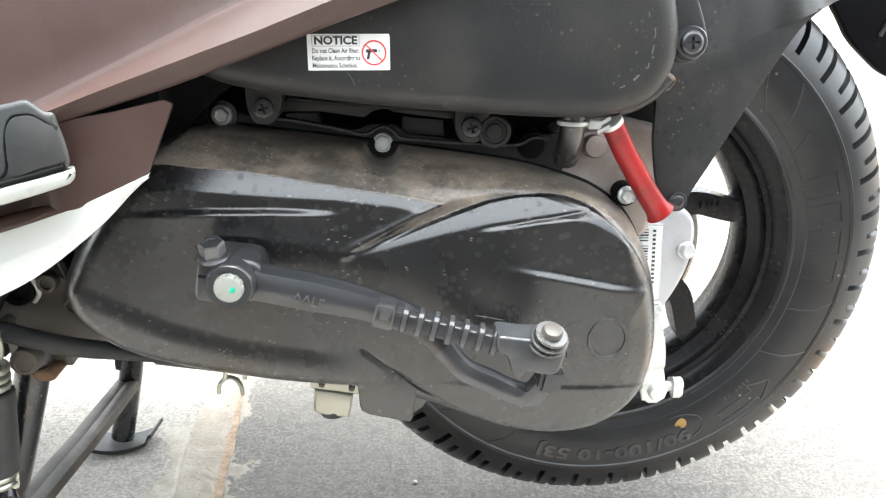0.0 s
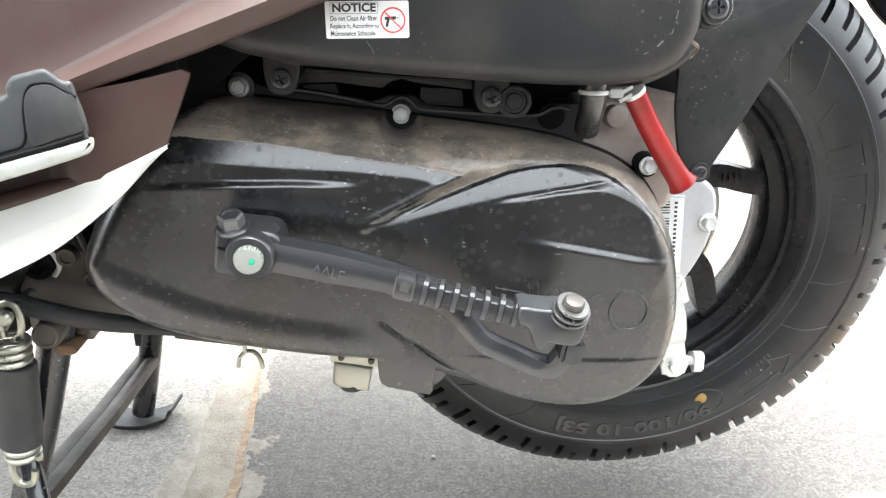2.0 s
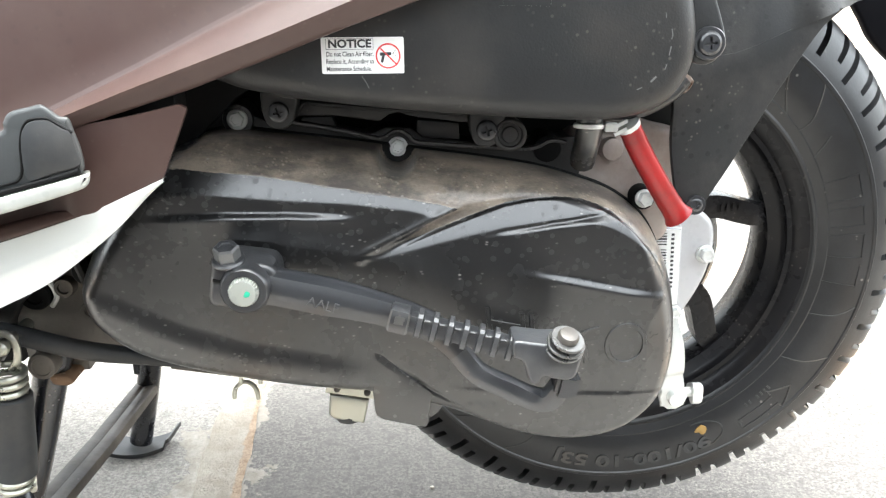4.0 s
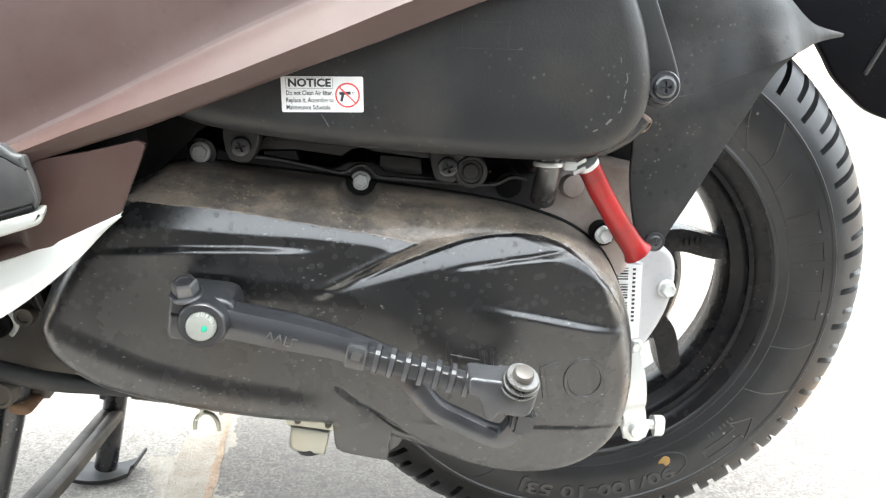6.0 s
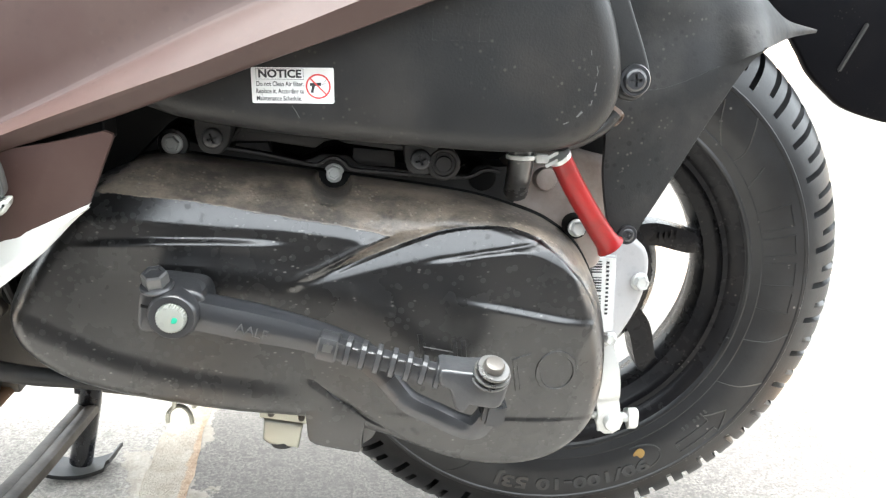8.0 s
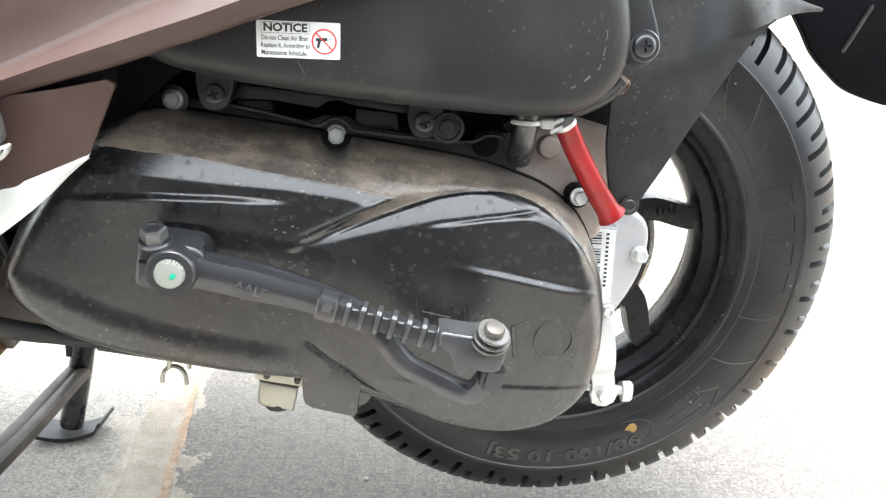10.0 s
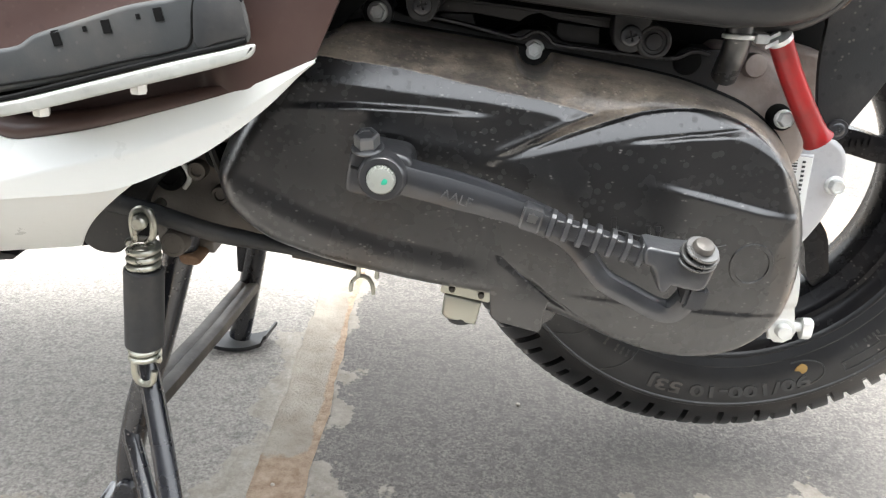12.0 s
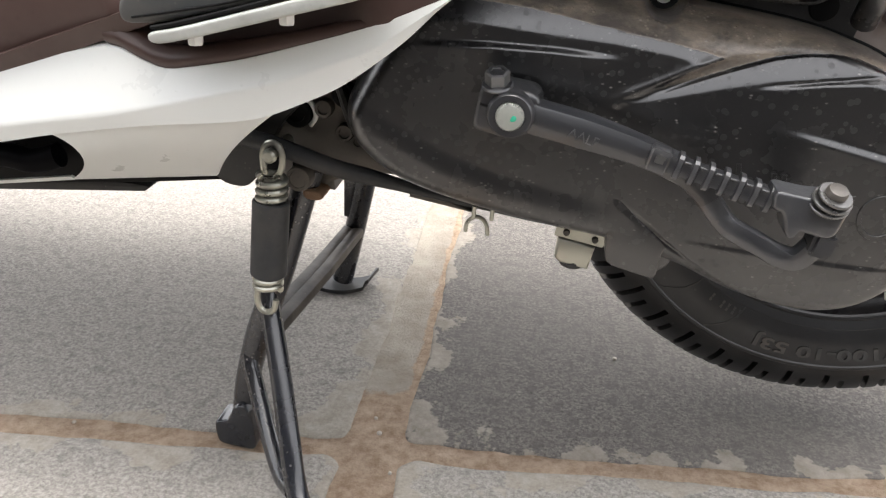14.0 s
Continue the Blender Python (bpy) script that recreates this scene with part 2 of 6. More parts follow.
_ea = node(CEMENT, "ShaderNodeAttribute")
_ea.attribute_name = "earth"
_es = node(CEMENT, "ShaderNodeMath")
_es.operation = "ADD"
wire(CEMENT, _ea.outputs["Fac"], _es.inputs[0])
wire(CEMENT, ramp(CEMENT, noise_tex(CEMENT, 38, 6, 0.65, _co), 0.3, 0.7, -0.35, 0.35), _es.inputs[1])
colour(CEMENT, blend(CEMENT, ramp(CEMENT, _es.outputs[0], 0.4, 0.6), _cc, _ce))
bump(CEMENT, noise_tex(CEMENT, 120, 8, 0.75, _co), 0.005, 1.0)
SMEAR = mat("cement_smear", (0.40, 0.37, 0.32), 0.85)
_co = place(SMEAR)
colour(SMEAR, blend(SMEAR, ramp(SMEAR, noise_tex(SMEAR, 60, 6, 0.7, _co), 0.35, 0.65), (0.33, 0.29, 0.235), (0.46, 0.43, 0.38)))
bump(SMEAR, noise_tex(SMEAR, 200, 4, 0.7, _co), 0.001, 0.7)
# face of the unseen block added behind the camera
BLOCK_FACE = dusty("dark_block_face", (0.055, 0.055, 0.058), 0.9, amount=0.5, grain=200, relief=0.001)


# ---- mesh helpers ----
def smooth(p, n=8, closed=False):
    """A Catmull-Rom curve through the points p, n steps a span."""
    p = [Vector(q) for q in p]
    k = len(p)
    out = []
    for i in range(k if closed else k - 1):
        a, b, c, d = (p[(i - 1) % k], p[i], p[(i + 1) % k], p[(i + 2) % k]) if closed else (
            p[max(i - 1, 0)], p[i], p[i + 1], p[min(i + 2, k - 1)])
        for j in range(n):
            t = j / n
            out.append(0.5 * (2 * b + (c - a) * t + (2 * a - 5 * b + 4 * c - d) * t * t + (3 * b - a - 3 * c + d) * t ** 3))
    if not closed:
        out.append(p[-1].copy())
    return out


def along(table, x):
    """The value at x on a table of (x, value), smoothly between its rows."""
    xs = [r[0] for r in table]
    return float(np.interp(x, xs, [r[1] for r in table]))


def part(name, bm, material, parent=None, label="", sharp=35):
    me = bpy.data.meshes.new(name)
    bmesh.ops.recalc_face_normals(bm, faces=bm.faces)
    for f in bm.faces:
        f.smooth = True
    bm.to_mesh(me)
    bm.free()
    me.set_sharp_from_angle(angle=radians(sharp))
    me.materials.append(material)
    ob = new(name, me)
    if parent:
        ob.parent = parent
    if label:
        ob["label"] = label
    return ob


def offset2(pts, d):
    """The closed outline pts (x, z) moved inwards by d."""
    k = len(pts)
    area = sum(pts[i][0] * pts[(i + 1) % k][1] - pts[(i + 1) % k][0] * pts[i][1] for i in range(k))
    s = 1 if area > 0 else -1
    out = []
    for i in range(k):
        a, b, c = Vector(pts[i - 1][:2]), Vector(pts[i][:2]), Vector(pts[(i + 1) % k][:2])
        n1, n2 = Vector((-(b - a).y, (b - a).x)), Vector((-(c - b).y, (c - b).x))
        n = (n1.normalized() + n2.normalized())
        n = n.normalized() if n.length > 1e-9 else n1.normalized()
        out.append((b.x + s * d * n.x, b.y + s * d * n.y))
    return out


def plate(bm, pts, y0, y1, bevel=0.001, steps=3, lean=None):
    """A slab with the outline pts (x, z), its front at y0 rounded over by bevel, its back at y1. lean(x, z): an added depth."""
    rings = [(0.0, y1), (0.0, y0 + bevel)]
    for j in range(1, steps + 1):
        a = math.pi / 2 * j / steps
        rings.append((bevel * (1 - math.cos(a)), y0 + bevel * (1 - math.sin(a))))
    loops = []
    for d, y in rings:
        o = offset2(pts, d) if d else [tuple(p[:2]) for p in pts]
        loops.append([bm.verts.new((x, y + (lean(x, z) if lean else 0), z)) for x, z in o])
    k = len(pts)
    for a, b in zip(loops, loops[1:]):
        for i in range(k):
            bm.faces.new((a[i], a[(i + 1) % k], b[(i + 1) % k], b[i]))
    bm.faces.new(loops[-1])
    bm.faces.new(loops[0][::-1])
    return bm


def aim(at, way=(0, -1, 0), roll=0.0):
    """A pose at a point whose z axis points along way."""
    q = Vector(way).to_track_quat("Z", "Y").to_matrix().to_4x4()
    return Matrix.Translation(at) @ q @ Matrix.Rotation(radians(roll), 4, "Z")


def spin(bm, profile, m, segs=32, radius=None, closed=False):
    """Turns the profile (r, height) about m's z axis. radius(a): a factor on r by the angle."""
    rows = []
    for r, h in profile:
        row = []
        for i in range(segs):
            a = 2 * math.pi * i / segs
            rr = r * (radius(a) if radius else 1)
            row.append(bm.verts.new(m @ Vector((rr * math.cos(a), rr * math.sin(a), h))))
        rows.append(row)
    pairs = list(zip(rows, rows[1:])) + ([(rows[-1], rows[0])] if closed else [])
    for a, b in pairs:
        for i in range(segs):
            bm.faces.new((a[i], a[(i + 1) % segs], b[(i + 1) % segs], b[i]))
    if not closed:
        bm.faces.new(rows[0][::-1])
        bm.faces.new(rows[-1])
    return bm


def tube(bm, pts, radii, segs=14, flat=1.0, up=(0, -1, 0), square=0.0):
    """A rod along pts; radii one or a list; flat: its size along up over that across it; square: 0 round to 1 boxy."""
    pts = [Vector(p) for p in pts]
    rr = [radii] * len(pts) if isinstance(radii, (int, float)) else [float(r) for r in radii]
    rows = []
    for i, p in enumerate(pts):
        t = (pts[min(i + 1, len(pts) - 1)] - pts[max(i - 1, 0)]).normalized()
        u = (Vector(up) - t * Vector(up).dot(t))
        u = u.normalized() if u.length > 1e-4 else t.orthogonal().normalized()
        v = t.cross(u)
        row = []
        for k in range(segs):
            a = 2 * math.pi * (k + 0.5) / segs
            c, s = math.cos(a), math.sin(a)
            g = 1.0 / max(abs(c), abs(s)) if square else 1.0
            g = 1 + (g - 1) * square
            row.append(bm.verts.new(p + rr[i] * g * (c * v + flat * s * u)))
        rows.append(row)
    for a, b in zip(rows, rows[1:]):
        for k in range(segs):
            bm.faces.new((a[k], a[(k + 1) % segs], b[(k + 1) % segs], b[k]))
    bm.faces.new(rows[0][::-1])
    bm.faces.new(rows[-1])
    return bm


def box(bm, centre, size, m=None, bevel=0.0):
    made = bmesh.ops.create_cube(bm, size=1.0)["verts"]
    for v in made:
        v.co = Vector((v.co.x * size[0], v.co.y * size[1], v.co.z * size[2]))
    if bevel:
        edges = list({e for v in made for e in v.link_edges})
        made = bmesh.ops.bevel(bm, geom=edges, offset=bevel, segments=2, affect="EDGES")["verts"]
    for v in set(made):
        v.co = (Matrix.Translation(centre) @ (m or Matrix())) @ v.co
    return bm


def sheet(fn, nu, nv, thick=0.0):
    """A surface fn(u, v), with u and v from 0 to 1, with a back at that thickness behind it."""
    bm = bmesh.new()
    g = [[bm.verts.new(fn(i / nu, j / nv)) for j in range(nv + 1)] for i in range(nu + 1)]
    for i in range(nu):
        for j in range(nv):
            bm.faces.new((g[i][j], g[i + 1][j], g[i + 1][j + 1], g[i][j + 1]))
    if thick:
        h = [[bm.verts.new(v.co + Vector((0, thick, 0))) for v in row] for row in g]
        for i in range(nu):
            for j in range(nv):
                bm.faces.new((h[i][j], h[i][j + 1], h[i + 1][j + 1], h[i + 1][j]))
        rim = [(i, 0) for i in range(nu)] + [(nu, j) for j in range(nv)] + [(i, nv) for i in range(nu, 0, -1)] + [(0, j) for j in range(nv, 0, -1)]
        for a, b in zip(rim, rim[1:] + rim[:1]):
            bm.faces.new((g[a[0]][a[1]], h[a[0]][a[1]], h[b[0]][b[1]], g[b[0]][b[1]]))
    return bm


def hexbolt(parent, at, way=(0, -1, 0), r=0.0055, h=0.0055, material=None, flange=1.35, name="bolt", roll=12.0, label=""):
    """A hexagon bolt head with a washer flange; at is where its seat lies."""
    bm = bmesh.new()
    m = aim(at, way, roll)
    spin(bm, [(r * flange, 0), (r * flange, 0.0008), (r * flange * 0.92, 0.0016), (r, 0.002)], m, 28)
    spin(bm, [(r * 1.02, 0.0015), (r * 1.02, h * 0.86), (r * 0.9, h), (r * 0.62, h), (r * 0.56, h - 0.0006)], m, 6)
    return part(name, bm, material or ZINC, parent, label, 25)


def cross_screw(parent, at, way=(0, -1, 0), r=0.006, h=0.0025, material=None, washer=0.0, roll=20.0):
    """A domed screw with a cross slot sunk into its head."""
    bm = bmesh.new()
    m = aim(at, way, roll)
    if washer:
        spin(bm, [(washer, -0.001), (washer, 0.0008), (washer * 0.93, 0.0015), (r, 0.0015)], m, 32)
    spin_rows = [(r, 0.0), (r, h * 0.45), (r * 0.9, h * 0.8), (r * 0.72, h)]
    rows = []
    for q, z in spin_rows:
        rows.append([bm.verts.new(m @ Vector((q * math.cos(2 * math.pi * i / 24), q * math.sin(2 * math.pi * i / 24), z))) for i in range(24)])
    for a, b in zip(rows, rows[1:]):
        for i in range(24):
            bm.faces.new((a[i], a[(i + 1) % 24], b[(i + 1) % 24], b[i]))
    w, l = r * 0.11, r * 0.5
    cross = [(l, -w), (l, w), (w, w), (w, l), (-w, l), (-w, w), (-l, w), (-l, -w), (-w, -w), (-w, -l), (w, -l), (w, -w)]
    topv = [bm.verts.new(m @ Vector((x, y, h))) for x, y in cross]
    low = [bm.verts.new(m @ Vector((x * 0.8, y * 0.8, h * 0.1 - 0.0006))) for x, y in cross]
    ring = [bm.edges.get((rows[-1][i], rows[-1][(i + 1) % 24])) for i in range(24)]
    inner = [bm.edges.new((topv[i], topv[(i + 1) % 12])) for i in range(12)]
    bmesh.ops.triangle_fill(bm, edges=ring + inner, use_beauty=True)
    for i in range(12):
        bm.faces.new((topv[i], topv[(i + 1) % 12], low[(i + 1) % 12], low[i]))
    bm.faces.new(low[::-1])
    return part("screw", bm, material or LEVER, parent, "", 30)


def lettering(text, size, depth, heavy=0.0):
    """A bmesh of raised text in the xy plane, centred."""
    cu = bpy.data.curves.new("lettering", "FONT")
    cu.body, cu.size, cu.extrude = text, size, depth
    cu.offset = heavy
    cu.align_x, cu.align_y = "CENTER", "CENTER"
    cu.resolution_u = 3
    ob = new("lettering", cu)
    bpy.context.view_layer.update()
    me = bpy.data.meshes.new_from_object(ob.evaluated_get(bpy.context.evaluated_depsgraph_get()))
    bm = bmesh.new()
    bm.from_mesh(me)
    bpy.data.objects.remove(ob)
    bpy.data.curves.remove(cu)
    bpy.data.meshes.remove(me)
    return bm


def thing(name, label, category, at=(0, 0, 0)):
    ob = new(name)
    ob.location = at
    return tagged(ob, label, category)

# ---- ground: one sheet of mortar with granite slabs set into it ----
SKEW_X, SKEW_Y = -0.04, 0.115


def laid(x, y):
    """The slabs lie a little askew: from the plan's grid to where they are."""
    return x + SKEW_X * (y + 0.12), y + SKEW_Y * (x + 0.31)


def earthy(x, y):
    """Where red earth rather than cement fills the joints, 0 to 1."""
    x, y = x - SKEW_X * (y + 0.12), y - SKEW_Y * (x + 0.31)
    cross = 1.0 if y < -0.075 else max(0.0, 1 - (y + 0.075) / 0.03)
    line = math.exp(-((x + 0.300) / 0.006) ** 2) if y > -0.1 else 0.0
    broad = 0.95 if 0.355 < x < 0.47 and y < 0.42 else 0.0
    other = 0.55 if abs(x + 0.32) > 0.05 and not broad else 0.0
    edge = 0.8 * math.exp(-((x + 0.3535) / 0.004) ** 2) if y > -0.1 else 0.0
    return max(cross, line, edge, broad, other)


def ground_sheet():
    """The bed of cement and earth in which the slabs lie; it goes on to the horizon."""
    bm = bmesh.new()
    near = lambda lo, hi, n: [lo + (hi - lo) * k / n for k in range(n)]
    xs = [-60, -20, -6, -2.5] + near(-1.4, -0.37, 60) + near(-0.37, -0.27, 34) + near(-0.27, 0.34, 40) + near(0.34, 0.48, 36) + near(0.48, 1.0, 12) + [1.0, 1.6, 4, 12, 30, 60]
    ys = [-60, -20, -6, -2, -1.2] + near(-0.9, -0.24, 24) + near(-0.24, -0.06, 40) + near(-0.06, 0.5, 70) + near(0.5, 0.9, 20) + [0.9, 1.4, 2, 4, 10, 25, 60]
    earth = bm.verts.layers.float.new("earth")
    g = []
    for x in xs:
        row = []
        for y in ys:
            z = -0.0016 + 0.0014 * noise.noise((x * 40, y * 40, 0)) + 0.0008 * noise.noise((x * 130, y * 130, 5))
            if 0.34 < x < 0.48 and y < 0.45:
                z += 0.0012
            v = bm.verts.new((x, y, z if abs(x) < 1.5 and abs(y) < 1.5 else -0.003))
            v[earth] = earthy(x, y)
            row.append(v)
        g.append(row)
    for i in range(len(xs) - 1):
        for j in range(len(ys) - 1):
            bm.faces.new((g[i][j], g[i + 1][j], g[i + 1][j + 1], g[i][j + 1]))
    return tagged(part("ground", bm, CEMENT, None, "pale cement and red earth bed between granite paving slabs", 80), kind="structure")


ground = ground_sheet()


def slab(x0, x1, y0, y1, seed, lit_tone=0.0, name="slab", steps=44):
    """A flamed granite slab with a worn, uneven edge; corners (x0..x1, y0..y1)."""
    rnd = random.Random(seed)
    bm = bmesh.new()
    rim = bm.verts.layers.float.new("rim")
    pale = bm.verts.layers.float.new("lit_tone")
    ring = []
    r = 0.014
    centres = [(x1 - r, y1 - r, 0), (x0 + r, y1 - r, 90), (x0 + r, y0 + r, 180), (x1 - r, y0 + r, 270)]
    for q in range(4):
        cx, cy, a0 = centres[q]
        ring += [Vector((cx + r * math.cos(radians(a0 + 15 * i)), cy + r * math.sin(radians(a0 + 15 * i)))) for i in range(7)]
        nx, ny, a1 = centres[(q + 1) % 4]
        p, e = ring[-1], Vector((nx + r * math.cos(radians(a1)), ny + r * math.sin(radians(a1))))
        ring += [p.lerp(e, i / steps) for i in range(1, steps)]
    plain = [p.copy() for p in ring]
    for p in (*ring, *plain):
        p.x, p.y = laid(p.x, p.y)
    for p in ring:
        f = Vector((p.x, p.y, seed * 0.37))
        p += Vector((noise.noise(f * 14), noise.noise(f * 14 + Vector((7, 3, 1))))) * 0.005 + Vector((noise.noise(f * 70), noise.noise(f * 70 + Vector((2, 9, 4))))) * 0.0022
    k = len(ring)
    mid = Vector(laid((x0 + x1) / 2, (y0 + y1) / 2))
    loops = []
    for inset, z in ((0.0, -0.02), (0.0, -0.0025), (0.0015, -0.0006), (0.005, 0.0)):
        loops.append([bm.verts.new((*(p + (mid - p).normalized() * inset), z)) for p in ring])
    loops.append([bm.verts.new((*(mid + (p - mid) * 0.8), 0.0)) for p in plain])
    for a, b in zip(loops, loops[1:]):
        for i in range(k):
            bm.faces.new((a[i], a[(i + 1) % k], b[(i + 1) % k], b[i]))
    bm.faces.new(loops[-1])
    for row in loops[:4]:
        for v in row:
            v[rim] = 1.0
    # one paleness for the whole slab
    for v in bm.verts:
        v[pale] = lit_tone
    return part(name, bm, GRANITE, ground, "", 60)


PX, PY = 0.735, 0.735
for i in range(-3, 5):
    for j in range(-2, 6):
        x0 = -0.298 + PX * i + (0.03 if i > 0 else 0)
        y0 = -0.126 + PY * j
        # shaded left and front slabs made paler, openly lit ones kept dark
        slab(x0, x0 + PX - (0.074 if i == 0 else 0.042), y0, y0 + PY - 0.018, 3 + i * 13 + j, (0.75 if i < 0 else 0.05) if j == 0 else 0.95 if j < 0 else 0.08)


def patch(bm, pts, z, lift=0.0012, n=6):
    """A thin hand-laid film of mortar with a ragged rim."""
    ring = smooth([(x, y, 0) for x, y in pts], n, True)
    out = []
    for i, p in enumerate(ring):
        d = Vector((noise.noise(p * 45), noise.noise(p * 45 + Vector((9, 3, 1))), 0)) * 0.007
        out.append(p + d)
    c = sum(out, Vector()) / len(out)
    low = [bm.verts.new((p.x, p.y, z - 0.003)) for p in out]
    mid = [bm.verts.new((*(p.lerp(c, 0.03)).xy, z + lift * 0.6)) for p in out]
    top = [bm.verts.new((*(p.lerp(c, 0.12)).xy, z + lift)) for p in out]
    k = len(out)
    for a, b in ((low, mid), (mid, top)):
        for i in range(k):
            bm.faces.new((a[i], a[(i + 1) % k], b[(i + 1) % k], b[i]))
    bm.faces.new(top)
    return bm


def pebble(at, r, material, seed):
    bm = bmesh.new()
    bmesh.ops.create_icosphere(bm, subdivisions=2, radius=r)
    for v in bm.verts:
        v.co *= 1 + 0.3 * noise.noise(v.co * (0.7 / r) + Vector((seed, 0, 0)))
        v.co.z *= 0.7
        v.co += Vector((at[0], at[1], at[2] + r * 0.5))
    ob = part("pebble", bm, material, None, "", 80)
    return tagged(ob, "tiny pale pebble lying on the paving", "pebble", "pebbles on the paving")


for s, (x, y) in enumerate([(-0.318, -0.118), (-0.132, 0.035), (-0.30, -0.16), (-0.325, -0.10), (-0.55, -0.158), (0.40, 0.16), (0.425, 0.2)]):
    pebble((x, y, 0.0006), 0.0022 if s < 2 else 0.0016, SMEAR, s)

# unseen low dark block, added behind the camera to cut light and reflections
bm = bmesh.new()
box(bm, (0, -0.87, 0.26), (14, 0.2, 0.62), None, 0.01)
tagged(part("wall_south", bm, BLOCK_FACE, None, "unseen dark block added behind the camera to cut light and reflections"), kind="structure")

# ---- the scooter ----
scooter = thing("scooter", "brown and white scooter parked on its centre stand", "scooter")
AXLE = 0.2459
AXLE_X = 0.0047


def tyre():
    """A 90/100-10 tyre: rounded tread cut by paired slots that run over the shoulder, ringed sidewalls."""
    half = [(0.125, -0.026), (0.1275, -0.032), (0.1305, -0.0355), (0.1340, -0.0372), (0.1352, -0.0388), (0.1368, -0.0394), (0.1384, -0.0388), (0.1445, -0.0415), (0.1455, -0.0413), (0.152, -0.0440), (0.160, -0.0456),
            (0.168, -0.0461), (0.1745, -0.0458), (0.1753, -0.0466), (0.1773, -0.0466), (0.1783, -0.0454), (0.1815, -0.0446), (0.1845, -0.0438),
            (0.1880, -0.0424), (0.1915, -0.0407), (0.1950, -0.0387), (0.1985, -0.0362), (0.2015, -0.0337), (0.2045, -0.0307), (0.2075, -0.0272), (0.2100, -0.0237), (0.2125, -0.0193), (0.2145, -0.0145), (0.2158, -0.0095), (0.2170, 0.0)]
    prof = half + [(r, -y) for r, y in half[-2::-1]]
    # one pair of lugs: the column's angle in the pair, and which slot it bounds (1 long, 2 short, 0 lug)
    cols = [(0.00, 1), (0.014, 1), (0.150, 1), (0.164, 0), (0.23, 0), (0.31, 0), (0.40, 0), (0.43, 2), (0.444, 2), (0.570, 2), (0.584, 0), (0.66, 0), (0.75, 0), (0.86, 0), (0.97, 0)]
    pairs = 42
    shallow = {0.00, 0.43}
    first = 17
    bm = bmesh.new()
    rows = []
    for i in range(pairs):
        for at, slot in cols:
            row = []
            for k, (r, y) in enumerate(prof):
                j = min(k, len(prof) - 1 - k)
                across = (j - first) / (len(half) - 1 - first)
                turn = at
                depth = 0.0
                if across > 0:
                    turn += (0.10 if slot != 2 else -0.06) * max(0.0, across - 0.35) * (1 if k < len(half) else -1)
                    if slot and (0.05 if slot == 1 else 0.22) < across < 0.93 and at not in shallow:
                        depth = 0.0062 * (1 - 0.8 * max(0.0, (across - 0.70) / 0.23))
                a = 2 * math.pi * (i + turn ) / pairs
                row.append(bm.verts.new(((r - depth) * math.cos(a), y * (1 - depth * 20), AXLE + (r - depth) * math.sin(a))))
            rows.append(row)
    n = len(rows)
    for i in range(n):
        a, b = rows[i], rows[(i + 1) % n]
        for k in range(len(prof) - 1):
            bm.faces.new((a[k], a[k + 1], b[k + 1], b[k]))
        bm.faces.new((a[-1], a[0], b[0], b[-1]))
    ob = part("tyre", bm, TYRE, scooter, "black tubeless scooter tyre with slotted tread, lightly dusty", 28)
    ob.location.x = AXLE_X
    return ob


tyre_ob = tyre()


def wall_y(r):
    """How far out the near sidewall stands at the radius r."""
    return along([(0.1412, -0.0385), (0.146, -0.0415), (0.152, -0.0440), (0.160, -0.0456), (0.168, -0.0461), (0.1725, -0.0460), (0.180, -0.0450), (0.184, -0.0439), (0.19, -0.0415)], r)


def on_wall(bm, r0, deg, lift=0.0):
    """Lays a bmesh drawn in the xy plane on the sidewall round the angle deg, its y pointing outwards."""
    for v in bm.verts:
        r = r0 + v.co.y
        a = radians(deg) - v.co.x / r0
        v.co = Vector((r * math.cos(a), wall_y(r) - v.co.z - lift, AXLE + r * math.sin(a)))
    return bm


def ribbon(bm, pts, w, h=0.0006, closed=False, put=None):
    """One raised line of width w through pts in the xy plane; put lays its points elsewhere."""
    put = put or (lambda x, y, z: (x, y, z))
    pts = [Vector(p[:2]) for p in pts]
    k = len(pts)
    rows = []
    for i in range(k):
        a = pts[i - 1] if closed or i else pts[i]
        b = pts[(i + 1) % k] if closed or i < k - 1 else pts[i]
        t = (b - a).normalized()
        s = Vector((-t.y, t.x)) * w / 2
        rows.append([bm.verts.new(put(*(pts[i] + s * f), z)) for f, z in ((1, -0.0006), (0.65, h), (-0.65, h), (-1, -0.0006))])
    for p, q in zip(rows, rows[1:] + (rows[:1] if closed else [])):
        for j in range(3):
            bm.faces.new((p[j], p[j + 1], q[j + 1], q[j]))
    if not closed:
        bm.faces.new(rows[0])
        bm.faces.new(rows[-1][::-1])
    return bm


def dense(pts, n, closed=False):
    """The corners pts with n steps on each side."""
    pts = [Vector(p) for p in pts]
    k = len(pts)
    out = [pts[i].lerp(pts[(i + 1) % k], j / n) for i in range(k if closed else k - 1) for j in range(n)]
    return out if closed else out + [pts[-1]]


